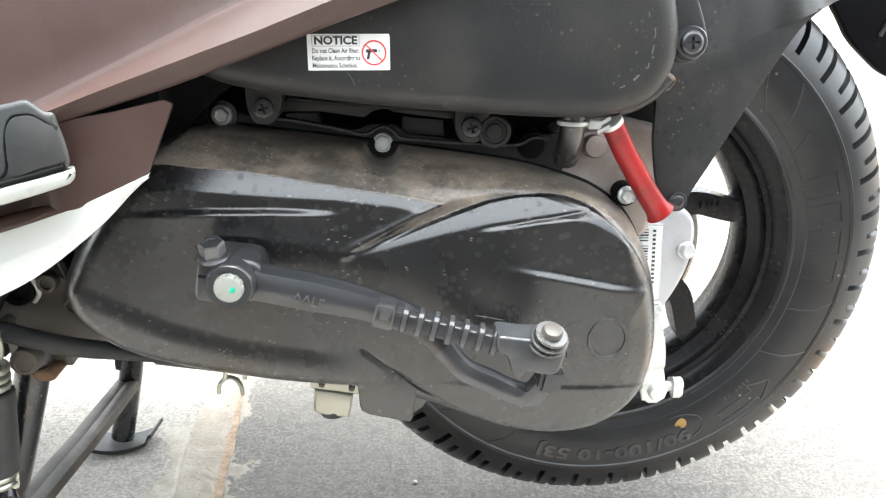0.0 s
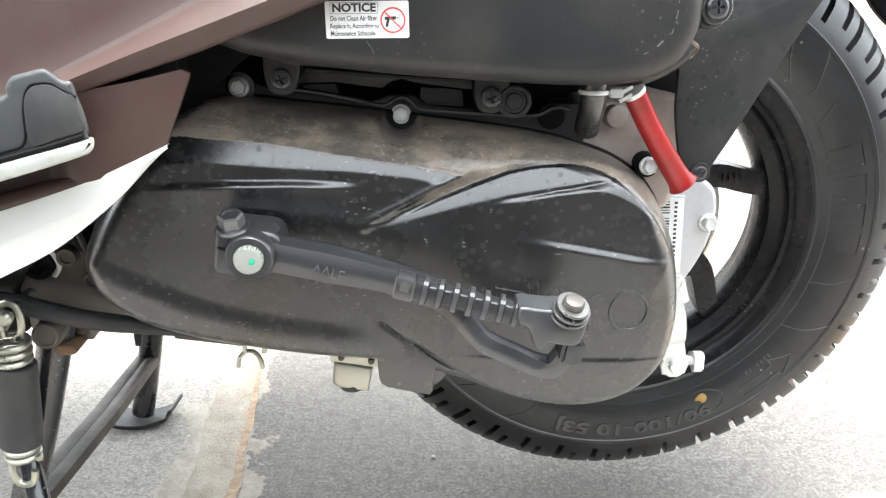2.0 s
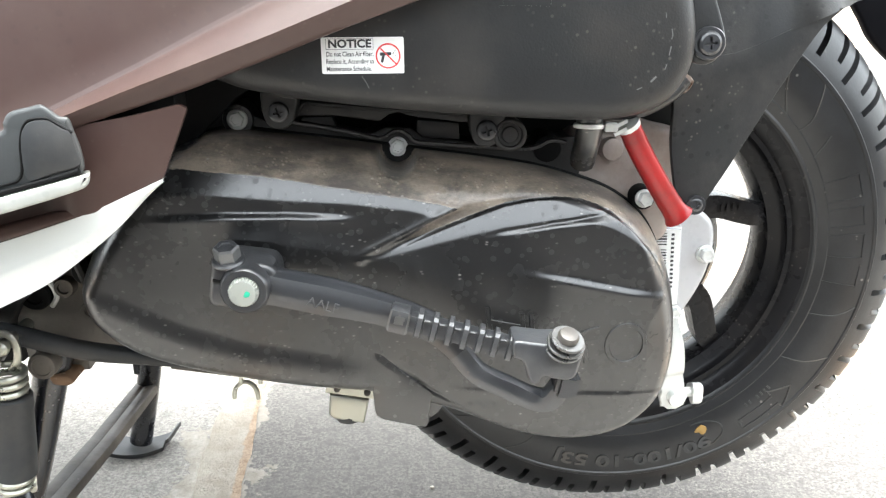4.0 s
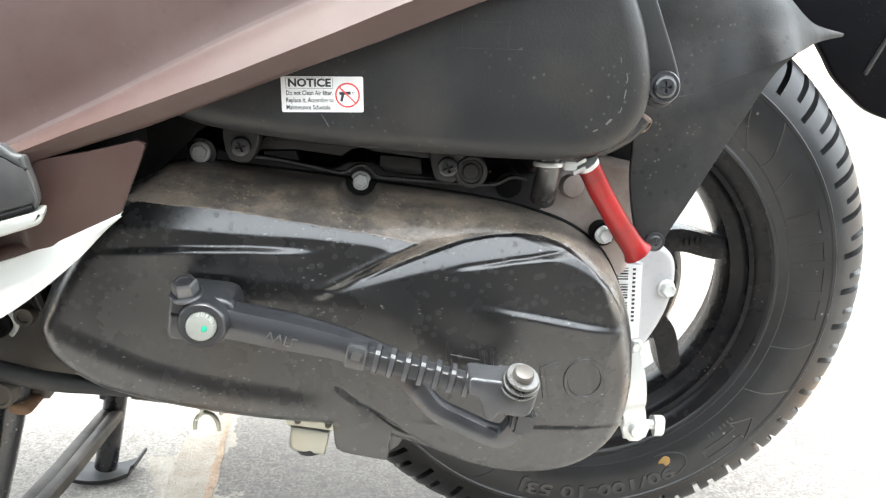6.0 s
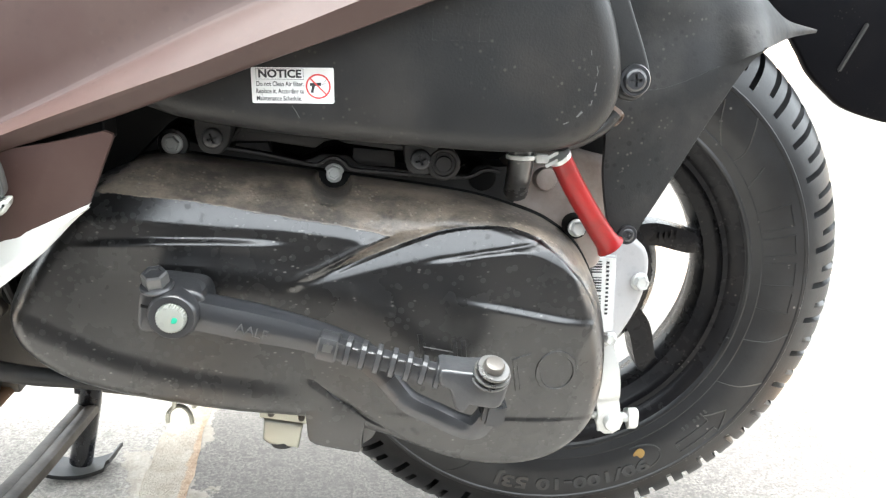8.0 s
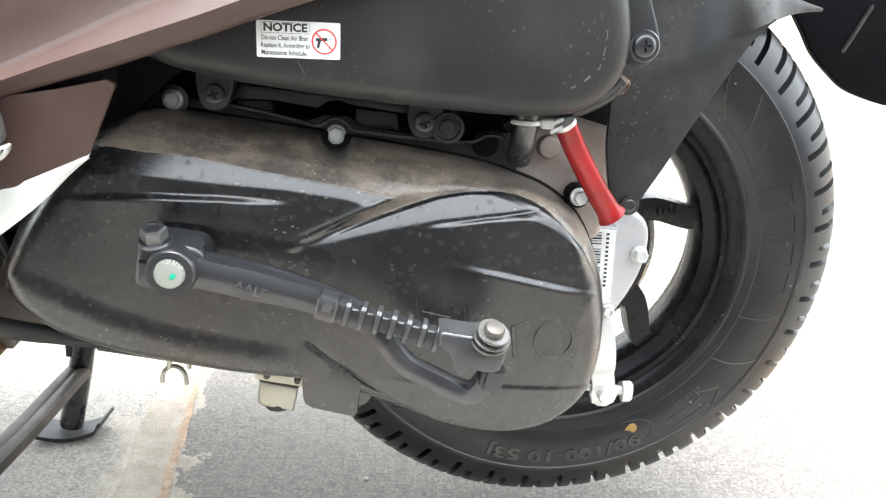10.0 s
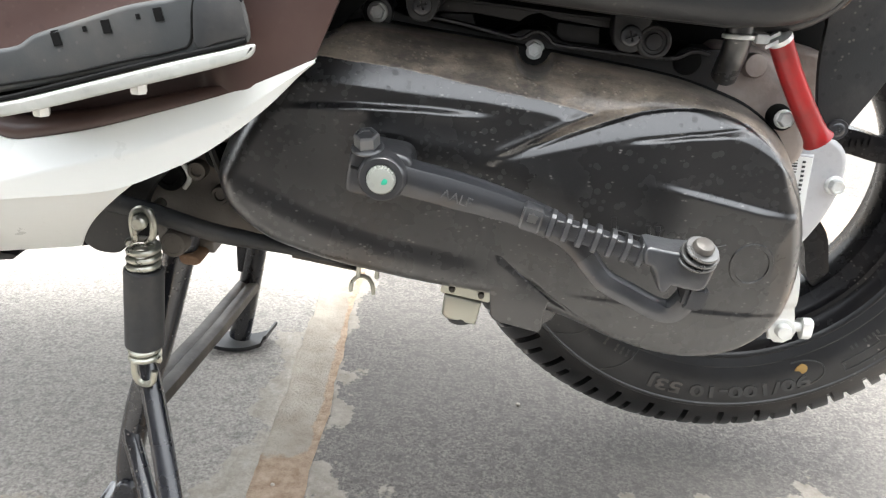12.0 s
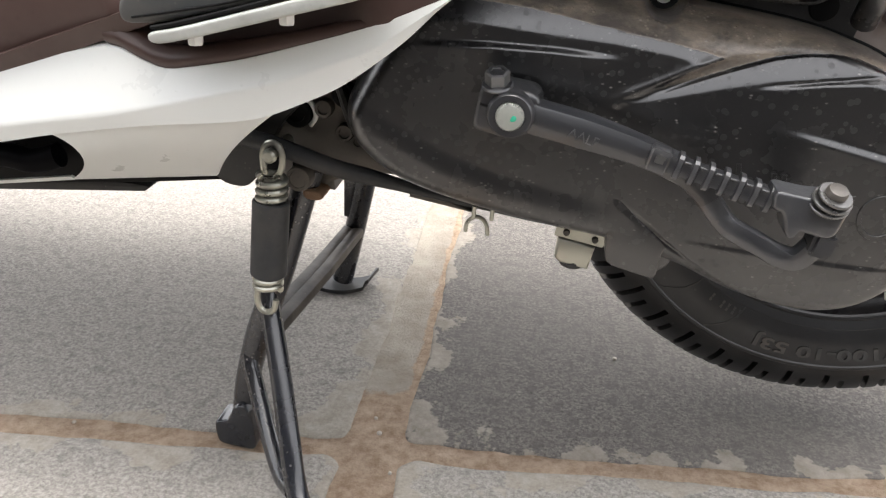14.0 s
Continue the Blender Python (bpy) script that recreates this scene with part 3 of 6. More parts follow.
def bar(bm, x0, y0, x1, y1, w, h=0.0005, n=5):
    """A raised line from (x0, y0) to (x1, y1) of width w, in the xy plane."""
    a, b = Vector((x0, y0)), Vector((x1, y1))
    s = Vector((-(b - a).y, (b - a).x)).normalized() * w / 2
    rows = []
    for i in range(n + 1):
        p = a.lerp(b, i / n)
        rows.append([bm.verts.new((*(p + s), -0.0005)), bm.verts.new((*(p + s * 0.6), h)), bm.verts.new((*(p - s * 0.6), h)), bm.verts.new((*(p - s), -0.0005))])
    for p, q in zip(rows, rows[1:]):
        for k in range(3):
            bm.faces.new((p[k], p[k + 1], q[k + 1], q[k]))
    bm.faces.new(rows[0])
    bm.faces.new(rows[-1][::-1])


bm = lettering("90/100-10 53J", 0.0135, 0.0010, 0.00035)
span = max(v.co.x for v in bm.verts) - min(v.co.x for v in bm.verts)
for v in bm.verts:
    v.co.x *= 0.124 / span
part("size_marking", on_wall(bm, 0.1640, -84.5), TYRE_MARK, tyre_ob, "raised size marking")
bm = bmesh.new()
# the oval line round the size marking's start
oval = [(0.019 * math.cos(a), 0.0105 * math.sin(a)) for a in [2 * math.pi * (0.22 + 0.56 * k / 20) for k in range(21)]]
ribbon(bm, oval, 0.0012, 0.0007)
part("oval_line", on_wall(bm, 0.1590, -65), TYRE_MARK, tyre_ob)
# plain outlined blocks in place of the maker's mark
for k, w in enumerate((0.016, 0.014, 0.017, 0.015)):
    x, h = -0.0365 + k * 0.0215, 0.025
    corners = [(x - w / 2, -h / 2), (x + w / 2, -h / 2), (x + w / 2, h / 2), (x - w / 2, h / 2)]
    bm = bmesh.new()
    ribbon(bm, dense(corners if k != 2 else corners[1:] + corners[:1], 4, k < 2), 0.0017, 0.0006, k < 2)
    part("maker_mark", on_wall(bm, 0.1560, 6.5), TYRE, tyre_ob, "raised outlined block")
# small print as plain bars
for r0, deg, count, gap, size in ((0.1400, -80, 16, 0.0042, 0.0035), (0.1425, -45, 15, 0.0040, 0.0045), (0.152, -119, 6, 0.005, 0.006), (0.1545, -46, 7, 0.0036, 0.0032)):
    bm = bmesh.new()
    for k in range(count):
        if k % 5 == 4:
            continue
        x = (k - count / 2) * gap
        bar(bm, x, -size / 2, x, size / 2, gap * 0.55, 0.0003, 1)
    part("small_print", on_wall(bm, r0, deg), TYRE_MARK, tyre_ob, "row of tiny raised bars")
# the arrow that shows the turning direction
bm = bmesh.new()
arrow = [(-0.022, -0.004), (0.010, -0.004), (0.010, -0.009), (0.026, 0.0), (0.010, 0.009), (0.010, 0.004), (-0.022, 0.004)]
ribbon(bm, dense([(-x, y) for x, y in arrow], 3, True), 0.0012, 0.0008, True)
part("arrow_mark", on_wall(bm, 0.1655, -46), TYRE_MARK, tyre_ob, "raised direction arrow")
# curved ribs across the sidewall
for ends in (((-18.4, 0.1336), (-16.6, 0.148), (-15.0, 0.163), (-11.4, 0.1765)), ((-33.1, 0.1377), (-31.5, 0.150), (-29.6, 0.162), (-25.6, 0.1765)), ((55.4, 0.168), (52.5, 0.1560), (48.0, 0.147), (40.9, 0.1375)),
             ((46.5, 0.1755), (43.5, 0.1640), (41.0, 0.1530), (40.4, 0.1385)), ((35.0, 0.1600), (33.0, 0.151), (30.7, 0.1430), (26.5, 0.1345)), ((-112, 0.1380), (-113, 0.150), (-115, 0.162), (-119, 0.174)), ((-128, 0.1380), (-129, 0.150), (-131, 0.162), (-135, 0.174))):
    bm = bmesh.new()
    ribbon(bm, [(-0.158 * radians(p.x - ends[1][0]), p.y - 0.158) for p in smooth([(a, r, 0) for a, r in ends], 6)], 0.0011, 0.0005)
    part("sidewall_rib", on_wall(bm, 0.158, ends[1][0]), TYRE_MARK, tyre_ob)
bm = bmesh.new()
patch(bm, [(-0.0032, -0.0008), (-0.001, -0.0030), (0.0020, -0.0018), (0.0034, 0.0006), (0.0012, 0.0010), (0.0, 0.0028), (-0.0024, 0.0020)], 0.0004, 0.0003, 3)
part("paint_dot", on_wall(bm, 0.1545, -64), YELLOW, tyre_ob, "dab of yellow paint")


def wheel():
    hub = aim((0, 0, AXLE), (0, -1, 0))
    bm = bmesh.new()
    spin(bm, [(0.1175, -0.022), (0.1120, -0.010), (0.107, -0.003), (0.106, 0.003), (0.106, 0.012), (0.109, 0.022), (0.116, 0.026), (0.1182, 0.0275), (0.1197, 0.031), (0.1232, 0.0315), (0.1252, 0.034), (0.1307, 0.0365), (0.1337, 0.0372), (0.1347, 0.0355), (0.1337, 0.0335),
              (0.1282, 0.032), (0.1252, 0.027), (0.1172, 0.020), (0.1165, 0.010), (0.1175, -0.010), (0.1187, -0.020), (0.1252, -0.027), (0.1282, -0.032), (0.1337, -0.0335), (0.1347, -0.0355), (0.1307, -0.0372), (0.1232, -0.034), (0.1182, -0.030)], hub, 128, closed=True)
    rim = part("wheel_rim", bm, RIM, scooter, "black alloy wheel rim, dusty inside")
    rim.location.x = AXLE_X
    bm = bmesh.new()
    spin(bm, [(0.074, -0.03), (0.077, -0.006), (0.076, 0.010), (0.068, 0.022), (0.03, 0.036)], hub, 64)
    part("hub", bm, RIM, rim)
    for k in range(6):
        a = radians(16 + 60 * k)
        b = a + radians(17)
        bm = bmesh.new()
        pts = [(0.056 * math.cos(b), -0.012, AXLE + 0.056 * math.sin(b)), (0.075 * math.cos(a + 0.2), -0.012, AXLE + 0.075 * math.sin(a + 0.2)), (0.094 * math.cos(a + 0.04), -0.012, AXLE + 0.094 * math.sin(a + 0.04)),
               (0.1015 * math.cos(a), -0.012, AXLE + 0.1015 * math.sin(a)), (0.1085 * math.cos(a), -0.010, AXLE + 0.1085 * math.sin(a))]
        tube(bm, smooth(pts, 5), [0.0080 + 0.0015 * (1 - t) for t in [i / 20 for i in range(21)]], 20, 1.15, (0, -1, 0), 0.85)
        spoke = part("spoke", bm, RIM, rim)
        if k == 0:
            bm = bmesh.new()
            for q in range(4):
                x = 0.078 + 0.0042 * q
                w = a + 0.17 - 0.007 * q * 2
                box(bm, (x * math.cos(w), -0.0242, AXLE + x * math.sin(w)), (0.0022, 0.0012, 0.0055))
            part("cast_marking", bm, RIM, spoke, "small raised bars")
    return rim


wheel()


# ---- belt-drive cover ----
def lerp1(t):
    t = np.clip(t, 0, 1)
    return t * t * (3 - 2 * t)


RING = smooth([(-0.333, 0, 0.272), (-0.3255, 0, 0.2535), (-0.304, 0, 0.2365), (-0.279, 0, 0.2275), (-0.253, 0, 0.2215), (-0.214, 0, 0.2145), (-0.173, 0, 0.2085), (-0.134, 0, 0.1985),
               (-0.099, 0, 0.1850), (-0.064, 0, 0.1785), (-0.036, 0, 0.1825), (-0.016, 0, 0.1945), (-0.0045, 0, 0.2125), (-0.0005, 0, 0.237), (-0.0020, 0, 0.263), (-0.008, 0, 0.286),
               (-0.020, 0, 0.308), (-0.037, 0, 0.322), (-0.057, 0, 0.3305), (-0.089, 0, 0.339), (-0.153, 0, 0.3475), (-0.215, 0, 0.3545), (-0.258, 0, 0.357), (-0.291, 0, 0.340), (-0.315, 0, 0.313), (-0.329, 0, 0.288)], 16, True)
RING2 = np.array([(p.x, p.z) for p in RING])
RING2 = np.roll(RING2, -int(RING2[:, 0].argmin()), 0)
_lo, _hi = int(RING2[:, 0].argmin()), int(RING2[:, 0].argmax())
_bot = RING2[_lo:_hi + 1]
_top = np.vstack([RING2[_hi:], RING2[:_lo + 1]])[::-1]


def line_z(table, x):
    return np.interp(x, [r[0] for r in table], [r[1] for r in table])


BULGE = np.array([(p.x, p.z) for p in smooth([(-0.181, 0, 0.2955), (-0.1676, 0, 0.2990), (-0.141, 0, 0.3107), (-0.1263, 0, 0.3171), (-0.1117, 0, 0.3229), (-0.097, 0, 0.3269), (-0.0822, 0, 0.3287), (-0.0671, 0, 0.3280), (-0.0515, 0, 0.3224), (-0.0404, 0, 0.3150), (-0.0303, 0, 0.3050), (-0.0205, 0, 0.2928), (-0.0085, 0, 0.262),
                                              (-0.010, 0, 0.22), (-0.036, 0, 0.192), (-0.065, 0, 0.187), (-0.10, 0, 0.196), (-0.140, 0, 0.2195), (-0.168, 0, 0.243), (-0.183, 0, 0.268)], 10, True)])
# the recessed front face and the ridge that bounds it against the bulge
FRONT = np.array([(-0.1804, 0.2976), (-0.1556, 0.3094), (-0.1382, 0.3187), (-0.1275, 0.3228), (-0.122, 0.336), (-0.118, 0.40), (-0.45, 0.40), (-0.45, 0.10), (-0.1804, 0.10)])
BAND_TOP = [(-0.30, 0.3440), (-0.2664, 0.3438), (-0.2285, 0.3406), (-0.1914, 0.3341), (-0.1562, 0.3286), (-0.1292, 0.3240), (-0.10, 0.319)]
BAND_LOW = [(-0.30, 0.3300), (-0.2632, 0.3318), (-0.2123, 0.3277), (-0.1842, 0.3258), (-0.1556, 0.3222), (-0.1396, 0.3190), (-0.1275, 0.3200), (-0.10, 0.312)]


def inside(poly, x, z):
    """Signed distance to a closed outline, positive inside."""
    d = np.full(x.shape, 9.0)
    hit = np.zeros(x.shape, bool)
    for (ax, az), (bx, bz) in zip(poly, np.roll(poly, -1, 0)):
        ex, ez = bx - ax, bz - az
        t = np.clip(((x - ax) * ex + (z - az) * ez) / (ex * ex + ez * ez + 1e-12), 0, 1)
        d = np.minimum(d, np.hypot(x - ax - t * ex, z - az - t * ez))
        cross = (az > z) != (bz > z)
        with np.errstate(divide="ignore", invalid="ignore"):
            xx = ax + (z - az) / np.where(bz == az, 1e-9, bz - az) * ex
        hit ^= cross & (x < xx)
    return np.where(hit, d, -d)


def cover_out(x, z):
    """How far the cover stands out of its seat, the distance to its rim, and how much of it is dusty shelf."""
    d = np.maximum(inside(RING2, x, z), 0)
    zt = np.interp(x, _top[:, 0], _top[:, 1])
    up = lerp1((z - 0.245) / 0.05)
    w = 0.019 - 0.004 * (1 - up) - 0.010 * up * lerp1((x + 0.125) / 0.05) * lerp1((-0.02 - x) / 0.02)
    round_edge = (1 - (1 - np.minimum(d / w, 1)) ** 2.3) ** (1 / 2.0)
    front = 0.0405 + 0.004 * lerp1((-0.15 - x) / 0.1)
    # shelf, bright band and face of the recessed front
    b0, b1 = line_z(BAND_TOP, x), line_z(BAND_LOW, x)
    fall = 0.50 * np.maximum(b0 - b1, 0.0005)
    s = np.clip((zt - z) / np.maximum(zt - b0, 0.002), 0, 1)
    shelf_h = (front - fall) * np.interp(s, (0, 0.08, 0.25, 0.6, 1.0), (0, 0.34, 0.56, 0.82, 1.0))
    sloped = 0
    for o in (-0.0006, 0.0, 0.0006):
        sloped = sloped + np.where(z + o > b0, shelf_h, front - fall * np.clip((z + o - b1) / np.maximum(b0 - b1, 0.0005), 0, 1) ** 1.1) / 3
    begin = lerp1((x + 0.318) / 0.05) * up
    left_h = round_edge * front * (1 - begin) + sloped * begin
    # bulge over the rear pulley: a tilted facet along its upper side, then a domed face
    db = inside(BULGE, x, z)
    dome = np.sqrt(np.clip(1 - ((x + 0.075) / 0.135) ** 2 * 0.55 - ((z - 0.25) / 0.115) ** 2 * 0.62, 0.02, 1))
    rear = lerp1((x + 0.178) / 0.085)
    crown = front + rear * (0.0034 + 0.012 * (dome - 0.75))
    facet = np.interp(x, (-0.18, -0.15, -0.126, -0.10, -0.08, -0.055, -0.03, 0.0), (0.0008, 0.0048, 0.0078, 0.0115, 0.0118, 0.0070, 0.0014, 0.001))
    low = lerp1((0.285 - z) / 0.03)
    facet = facet + 0.016 * low
    rise = 0.50 * (facet - 0.016 * low) * (1 - low) + low * (0.0004 + 0.0026 * lerp1((x + 0.14) / 0.09))
    q = np.clip(db / facet, 0, 1)
    bulge_h = crown - rise * (1 - q) ** 1.1
    # outside both: the dusty shoulder above the bulge, and the groove that runs down beside the ridge
    side = inside(FRONT, x, z)
    groove = lerp1((x + 0.186) / 0.03) * lerp1((z - 0.292) / 0.006)
    outer = front - groove * np.interp(x, (-0.18, -0.14, -0.12, -0.08, 0), (0.0008, 0.0036, 0.0040, 0.0032, 0.0030))
    right_h = np.where(db > 0, bulge_h, np.minimum(outer, crown - rise))
    right_h = right_h * round_edge
    mix = lerp1(side / (0.0040 + 0.045 * lerp1((z - 0.323) / 0.008)) + 0.5)
    h = right_h + (left_h - right_h) * mix
    # the ridge itself stands a little proud at its lower end
    bead = np.exp(-(side / 0.0032) ** 2) * lerp1((x + 0.186) / 0.012) * lerp1((-0.128 - x) / 0.012) * lerp1((z - 0.292) / 0.004)
    h = h + 0.0016 * bead

    def ledge(table, x0, x1, size, fall, soft=0.0055):
        zc = line_z(table, x)
        win = lerp1((x - x0) / 0.04) * lerp1((x1 - x) / 0.04)
        below = zc - z
        return size * win * lerp1(below / soft + 0.5) * np.exp(-np.maximum(below, 0) / fall)

    def score(table, size, width):
        zc = line_z(table, x)
        win = lerp1((x - table[0][0]) / 0.012) * lerp1((table[-1][0] - x) / 0.006)
        return -size * win * np.exp(-((z - zc) / width) ** 2)

    face = ledge([(-0.30, 0.3175), (-0.2765, 0.3197), (-0.2488, 0.3212), (-0.2154, 0.3211), (-0.165, 0.3185)], -0.295, -0.170, 0.0032, 0.03, 0.0042)
    face = face + ledge([(-0.120, 0.3090), (-0.0975, 0.3128), (-0.0801, 0.3160), (-0.0537, 0.3188), (-0.03, 0.320)], -0.125, -0.03, 0.0016, 0.02, 0.003)
    face = face + score([(-0.112, 0.3118), (-0.0796, 0.3173), (-0.045, 0.3226)], 0.0008, 0.0009)
    face = face + ledge([(-0.105, 0.2932), (-0.0665, 0.2862), (-0.0356, 0.2799), (-0.010, 0.2765)], -0.108, -0.004, 0.0022, 0.03, 0.0045)
    face = face + ledge([(-0.335, 0.285), (-0.306, 0.270), (-0.273, 0.254), (-0.238, 0.2435), (-0.18, 0.232)], -0.34, -0.165, 0.0017, 0.02, 0.015)
    face = face + ledge([(-0.14, 0.2225), (-0.05, 0.2195), (0.0, 0.2190)], -0.14, 0.02, 0.0006, 0.03, 0.003)
    face = face + score([(-0.176, 0.2430), (-0.1432, 0.2195), (-0.1239, 0.2070)], 0.0009, 0.0014)
    h = h + face * np.minimum(d / 0.006, 1)
    for bx, bz, br in ((-0.1602, 0.3482, 0.0085), (-0.0765, 0.3475, 0.0065)):
        h = h * lerp1((np.hypot(x - bx, z - bz) - br) / 0.0035)
    on_left = lerp1((z - b0) / 0.003 + 0.6)
    on_right = lerp1((0.0006 - db) / 0.0025) * lerp1((z - 0.268) / 0.035) * lerp1((x + 0.165) / 0.02)
    return h, d, np.clip(on_right + (on_left - on_right) * mix, 0, 1)


def cover_y(x, z):
    h, _, _ = cover_out(np.array([float(x)]), np.array([float(z)]))
    return -0.140 - float(h[0])


def drive_cover():
    nu, nv = 430, 230
    x0, x1 = RING2[_lo, 0], RING2[_hi, 0]
    u = (1 - np.cos(np.pi * np.linspace(0.002, 0.998, nu))) / 2
    xs = x0 + (x1 - x0) * u
    v = (1 - np.cos(np.pi * np.linspace(0, 1, nv))) / 2 * 0.6 + np.linspace(0, 1, nv) * 0.4
    zb = np.interp(xs, _bot[:, 0], _bot[:, 1])
    zt = np.interp(xs, _top[:, 0], _top[:, 1])
    X = np.repeat(xs[:, None], nv, 1)
    Z = zb[:, None] + (zt - zb)[:, None] * v[None, :]
    h, d, mask = cover_out(X, Z)
    verts = np.stack([X, -0.140 - h, Z], -1).reshape(-1, 3)
    idx = np.arange(nu * nv).reshape(nu, nv)
    faces = np.stack([idx[:-1, :-1], idx[1:, :-1], idx[1:, 1:], idx[:-1, 1:]], -1).reshape(-1, 4)
    me = bpy.data.meshes.new("drive_cover")
    me.from_pydata(verts.tolist(), [], faces.tolist())
    me.update()
    for p in me.polygons:
        p.use_smooth = True
    dust = me.attributes.new("shelf", "FLOAT", "POINT")
    mask = mask * lerp1((X + 0.285) / 0.03)
    wob = np.array([0.30 * noise.noise((a * 55, 0, c * 120)) for a, _, c in verts])
    m = np.clip(mask.ravel() * 1.15 + wob * (mask.ravel() > 0.02) * (mask.ravel() < 0.98), 0, 1)
    dust.data.foreach_set("value", m.astype(np.float32))
    me.materials.append(COVER)
    ob = new("drive_cover", me)
    ob.parent = scooter
    ob["label"] = "satin black belt-drive cover, dust on its upper shelf"
    return ob


cover = drive_cover()
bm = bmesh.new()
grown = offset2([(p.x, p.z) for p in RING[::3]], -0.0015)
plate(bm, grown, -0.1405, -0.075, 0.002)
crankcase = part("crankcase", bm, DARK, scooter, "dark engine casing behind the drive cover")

# plain raised strokes in place of the maker's mark on the cover


def on_cover(x, z, lift):
    return (x, cover_y(x, z) - lift, z)


ring = [(-0.0365 + 0.0105 * math.cos(a), 0.2495 + 0.0115 * math.sin(a)) for a in [2 * math.pi * k / 24 for k in range(24)]]
for line in (ring, [(-0.0575, 0.2385), (-0.0605, 0.2565), (-0.0515, 0.2595)], [(-0.110, 0.254), (-0.1125, 0.271)], [(-0.1125, 0.263), (-0.094, 0.260)], [(-0.094, 0.268), (-0.0925, 0.256)], [(-0.0875, 0.2515), (-0.089, 0.268)]):
    bm = bmesh.new()
    ribbon(bm, dense(line, 3, line is ring), 0.0032, 0.0009, line is ring, on_cover)
    part("raised_stroke", bm, COVER, cover, "plain raised stroke")

# skirt below the cover
bm = bmesh.new()
plate(bm, [(-0.1900, 0.2500), (-0.1757, 0.2351), (-0.1742, 0.2176), (-0.1733, 0.2060), (-0.1722, 0.2025), (-0.1685, 0.2000), (-0.1557, 0.1970), (-0.1445, 0.1948), (-0.1430, 0.1975), (-0.1424, 0.2067), (-0.1406, 0.2167), (-0.1444, 0.2203), (-0.1588, 0.2316), (-0.1710, 0.2450)], -0.1806, -0.150, 0.0012)
part("cover_skirt", bm, COVER, cover, "flat black skirt under the drive cover")
bm = bmesh.new()
plate(bm, [(-0.1440, 0.2160), (-0.1375, 0.2180), (-0.1330, 0.2080), (-0.1370, 0.2000), (-0.1425, 0.1960)], -0.1730, -0.140, 0.001)
part("skirt_rib", bm, COVER, cover)

# seam flange with its bosses and bolts along the upper edge
bm = bmesh.new()
edge_line = [(-0.275, 0.3575), (-0.262, 0.3665), (-0.246, 0.3675), (-0.232, 0.362), (-0.205, 0.3585), (-0.180, 0.3540), (-0.172, 0.3560), (-0.167, 0.3585), (-0.153, 0.3585), (-0.147, 0.354), (-0.122, 0.3505), (-0.093, 0.3485), (-0.082, 0.3495), (-0.074, 0.3535), (-0.060, 0.354), (-0.056, 0.34)]
plate(bm, edge_line + [(-0.06, 0.325), (-0.15, 0.335), (-0.27, 0.345)], -0.1395, -0.12, 0.0012)
flange = part("seam_flange", bm, BLACK_PLASTIC, scooter, "black seam flange of the drive casing")
for (x, y, z, r) in ((-0.2463, -0.140, 0.3625, 0.0085), (-0.1602, -0.136, 0.348, 0.0095), (-0.077, -0.138, 0.347, 0.008)):
    bm = bmesh.new()
    spin(bm, [(r, -0.02), (r, 0.001), (r * 0.93, 0.0025), (r * 0.7, 0.003)], aim((x, y, z)), 32)
    part("boss", bm, DARK if r < 0.0082 else COVER, flange)
hexbolt(flange, (-0.2463, -0.1428, 0.3628), (0, -1, 0.08), 0.0042, 0.0050, ZINC, label="plated hexagon bolt")
hexbolt(flange, (-0.1602, -0.1385, 0.3478), (0, -1, 0.1), 0.0043, 0.0055, ZINC, roll=40, label="plated hexagon bolt")

# gap under the air box: a near-black backing stands for its shade
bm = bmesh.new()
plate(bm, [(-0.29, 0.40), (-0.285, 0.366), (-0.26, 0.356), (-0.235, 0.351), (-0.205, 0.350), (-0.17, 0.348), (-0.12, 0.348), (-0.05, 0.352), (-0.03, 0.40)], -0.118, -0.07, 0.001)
part("inner_casing", bm, DARK, scooter, "near-black backing sheet added to darken the gap under the air box")
bm = bmesh.new()
tube(bm, smooth([(x, -0.152, z) for x, z in ((-0.2169, 0.3631), (-0.2012, 0.3609), (-0.1864, 0.3580), (-0.1714, 0.3549), (-0.1669, 0.3558), (-0.1629, 0.3583), (-0.1584, 0.3590), (-0.1539, 0.3563), (-0.1502, 0.3532), (-0.1349, 0.3518), (-0.1072, 0.3502), (-0.0901, 0.3498), (-0.0839, 0.3511), (-0.0794, 0.3536), (-0.0748, 0.3543), (-0.0690, 0.3530))], 6), 0.0013, 8)
part("gasket_lip", bm, COVER, flange)
# the box's lower frame, open behind the middle bolt
for pts in ([(-0.2135, 0.3655), (-0.2110, 0.3740), (-0.135, 0.3680), (-0.105, 0.3665), (-0.105, 0.3625), (-0.1268, 0.3628), (-0.1360, 0.3640), (-0.1533, 0.3660), (-0.1593, 0.3682), (-0.1653, 0.3666), (-0.1700, 0.3630), (-0.1946, 0.3660)],
            [(-0.2120, 0.3650), (-0.1950, 0.3655), (-0.1930, 0.3600), (-0.2120, 0.3630)], [(-0.1495, 0.3640), (-0.1275, 0.3625), (-0.1265, 0.3535), (-0.1460, 0.3545), (-0.1500, 0.3580)]):
    bm = bmesh.new()
    plate(bm, pts, -0.1475, -0.14, 0.0007)
    part("lower_frame", bm, BLACK_PLASTIC, flange)
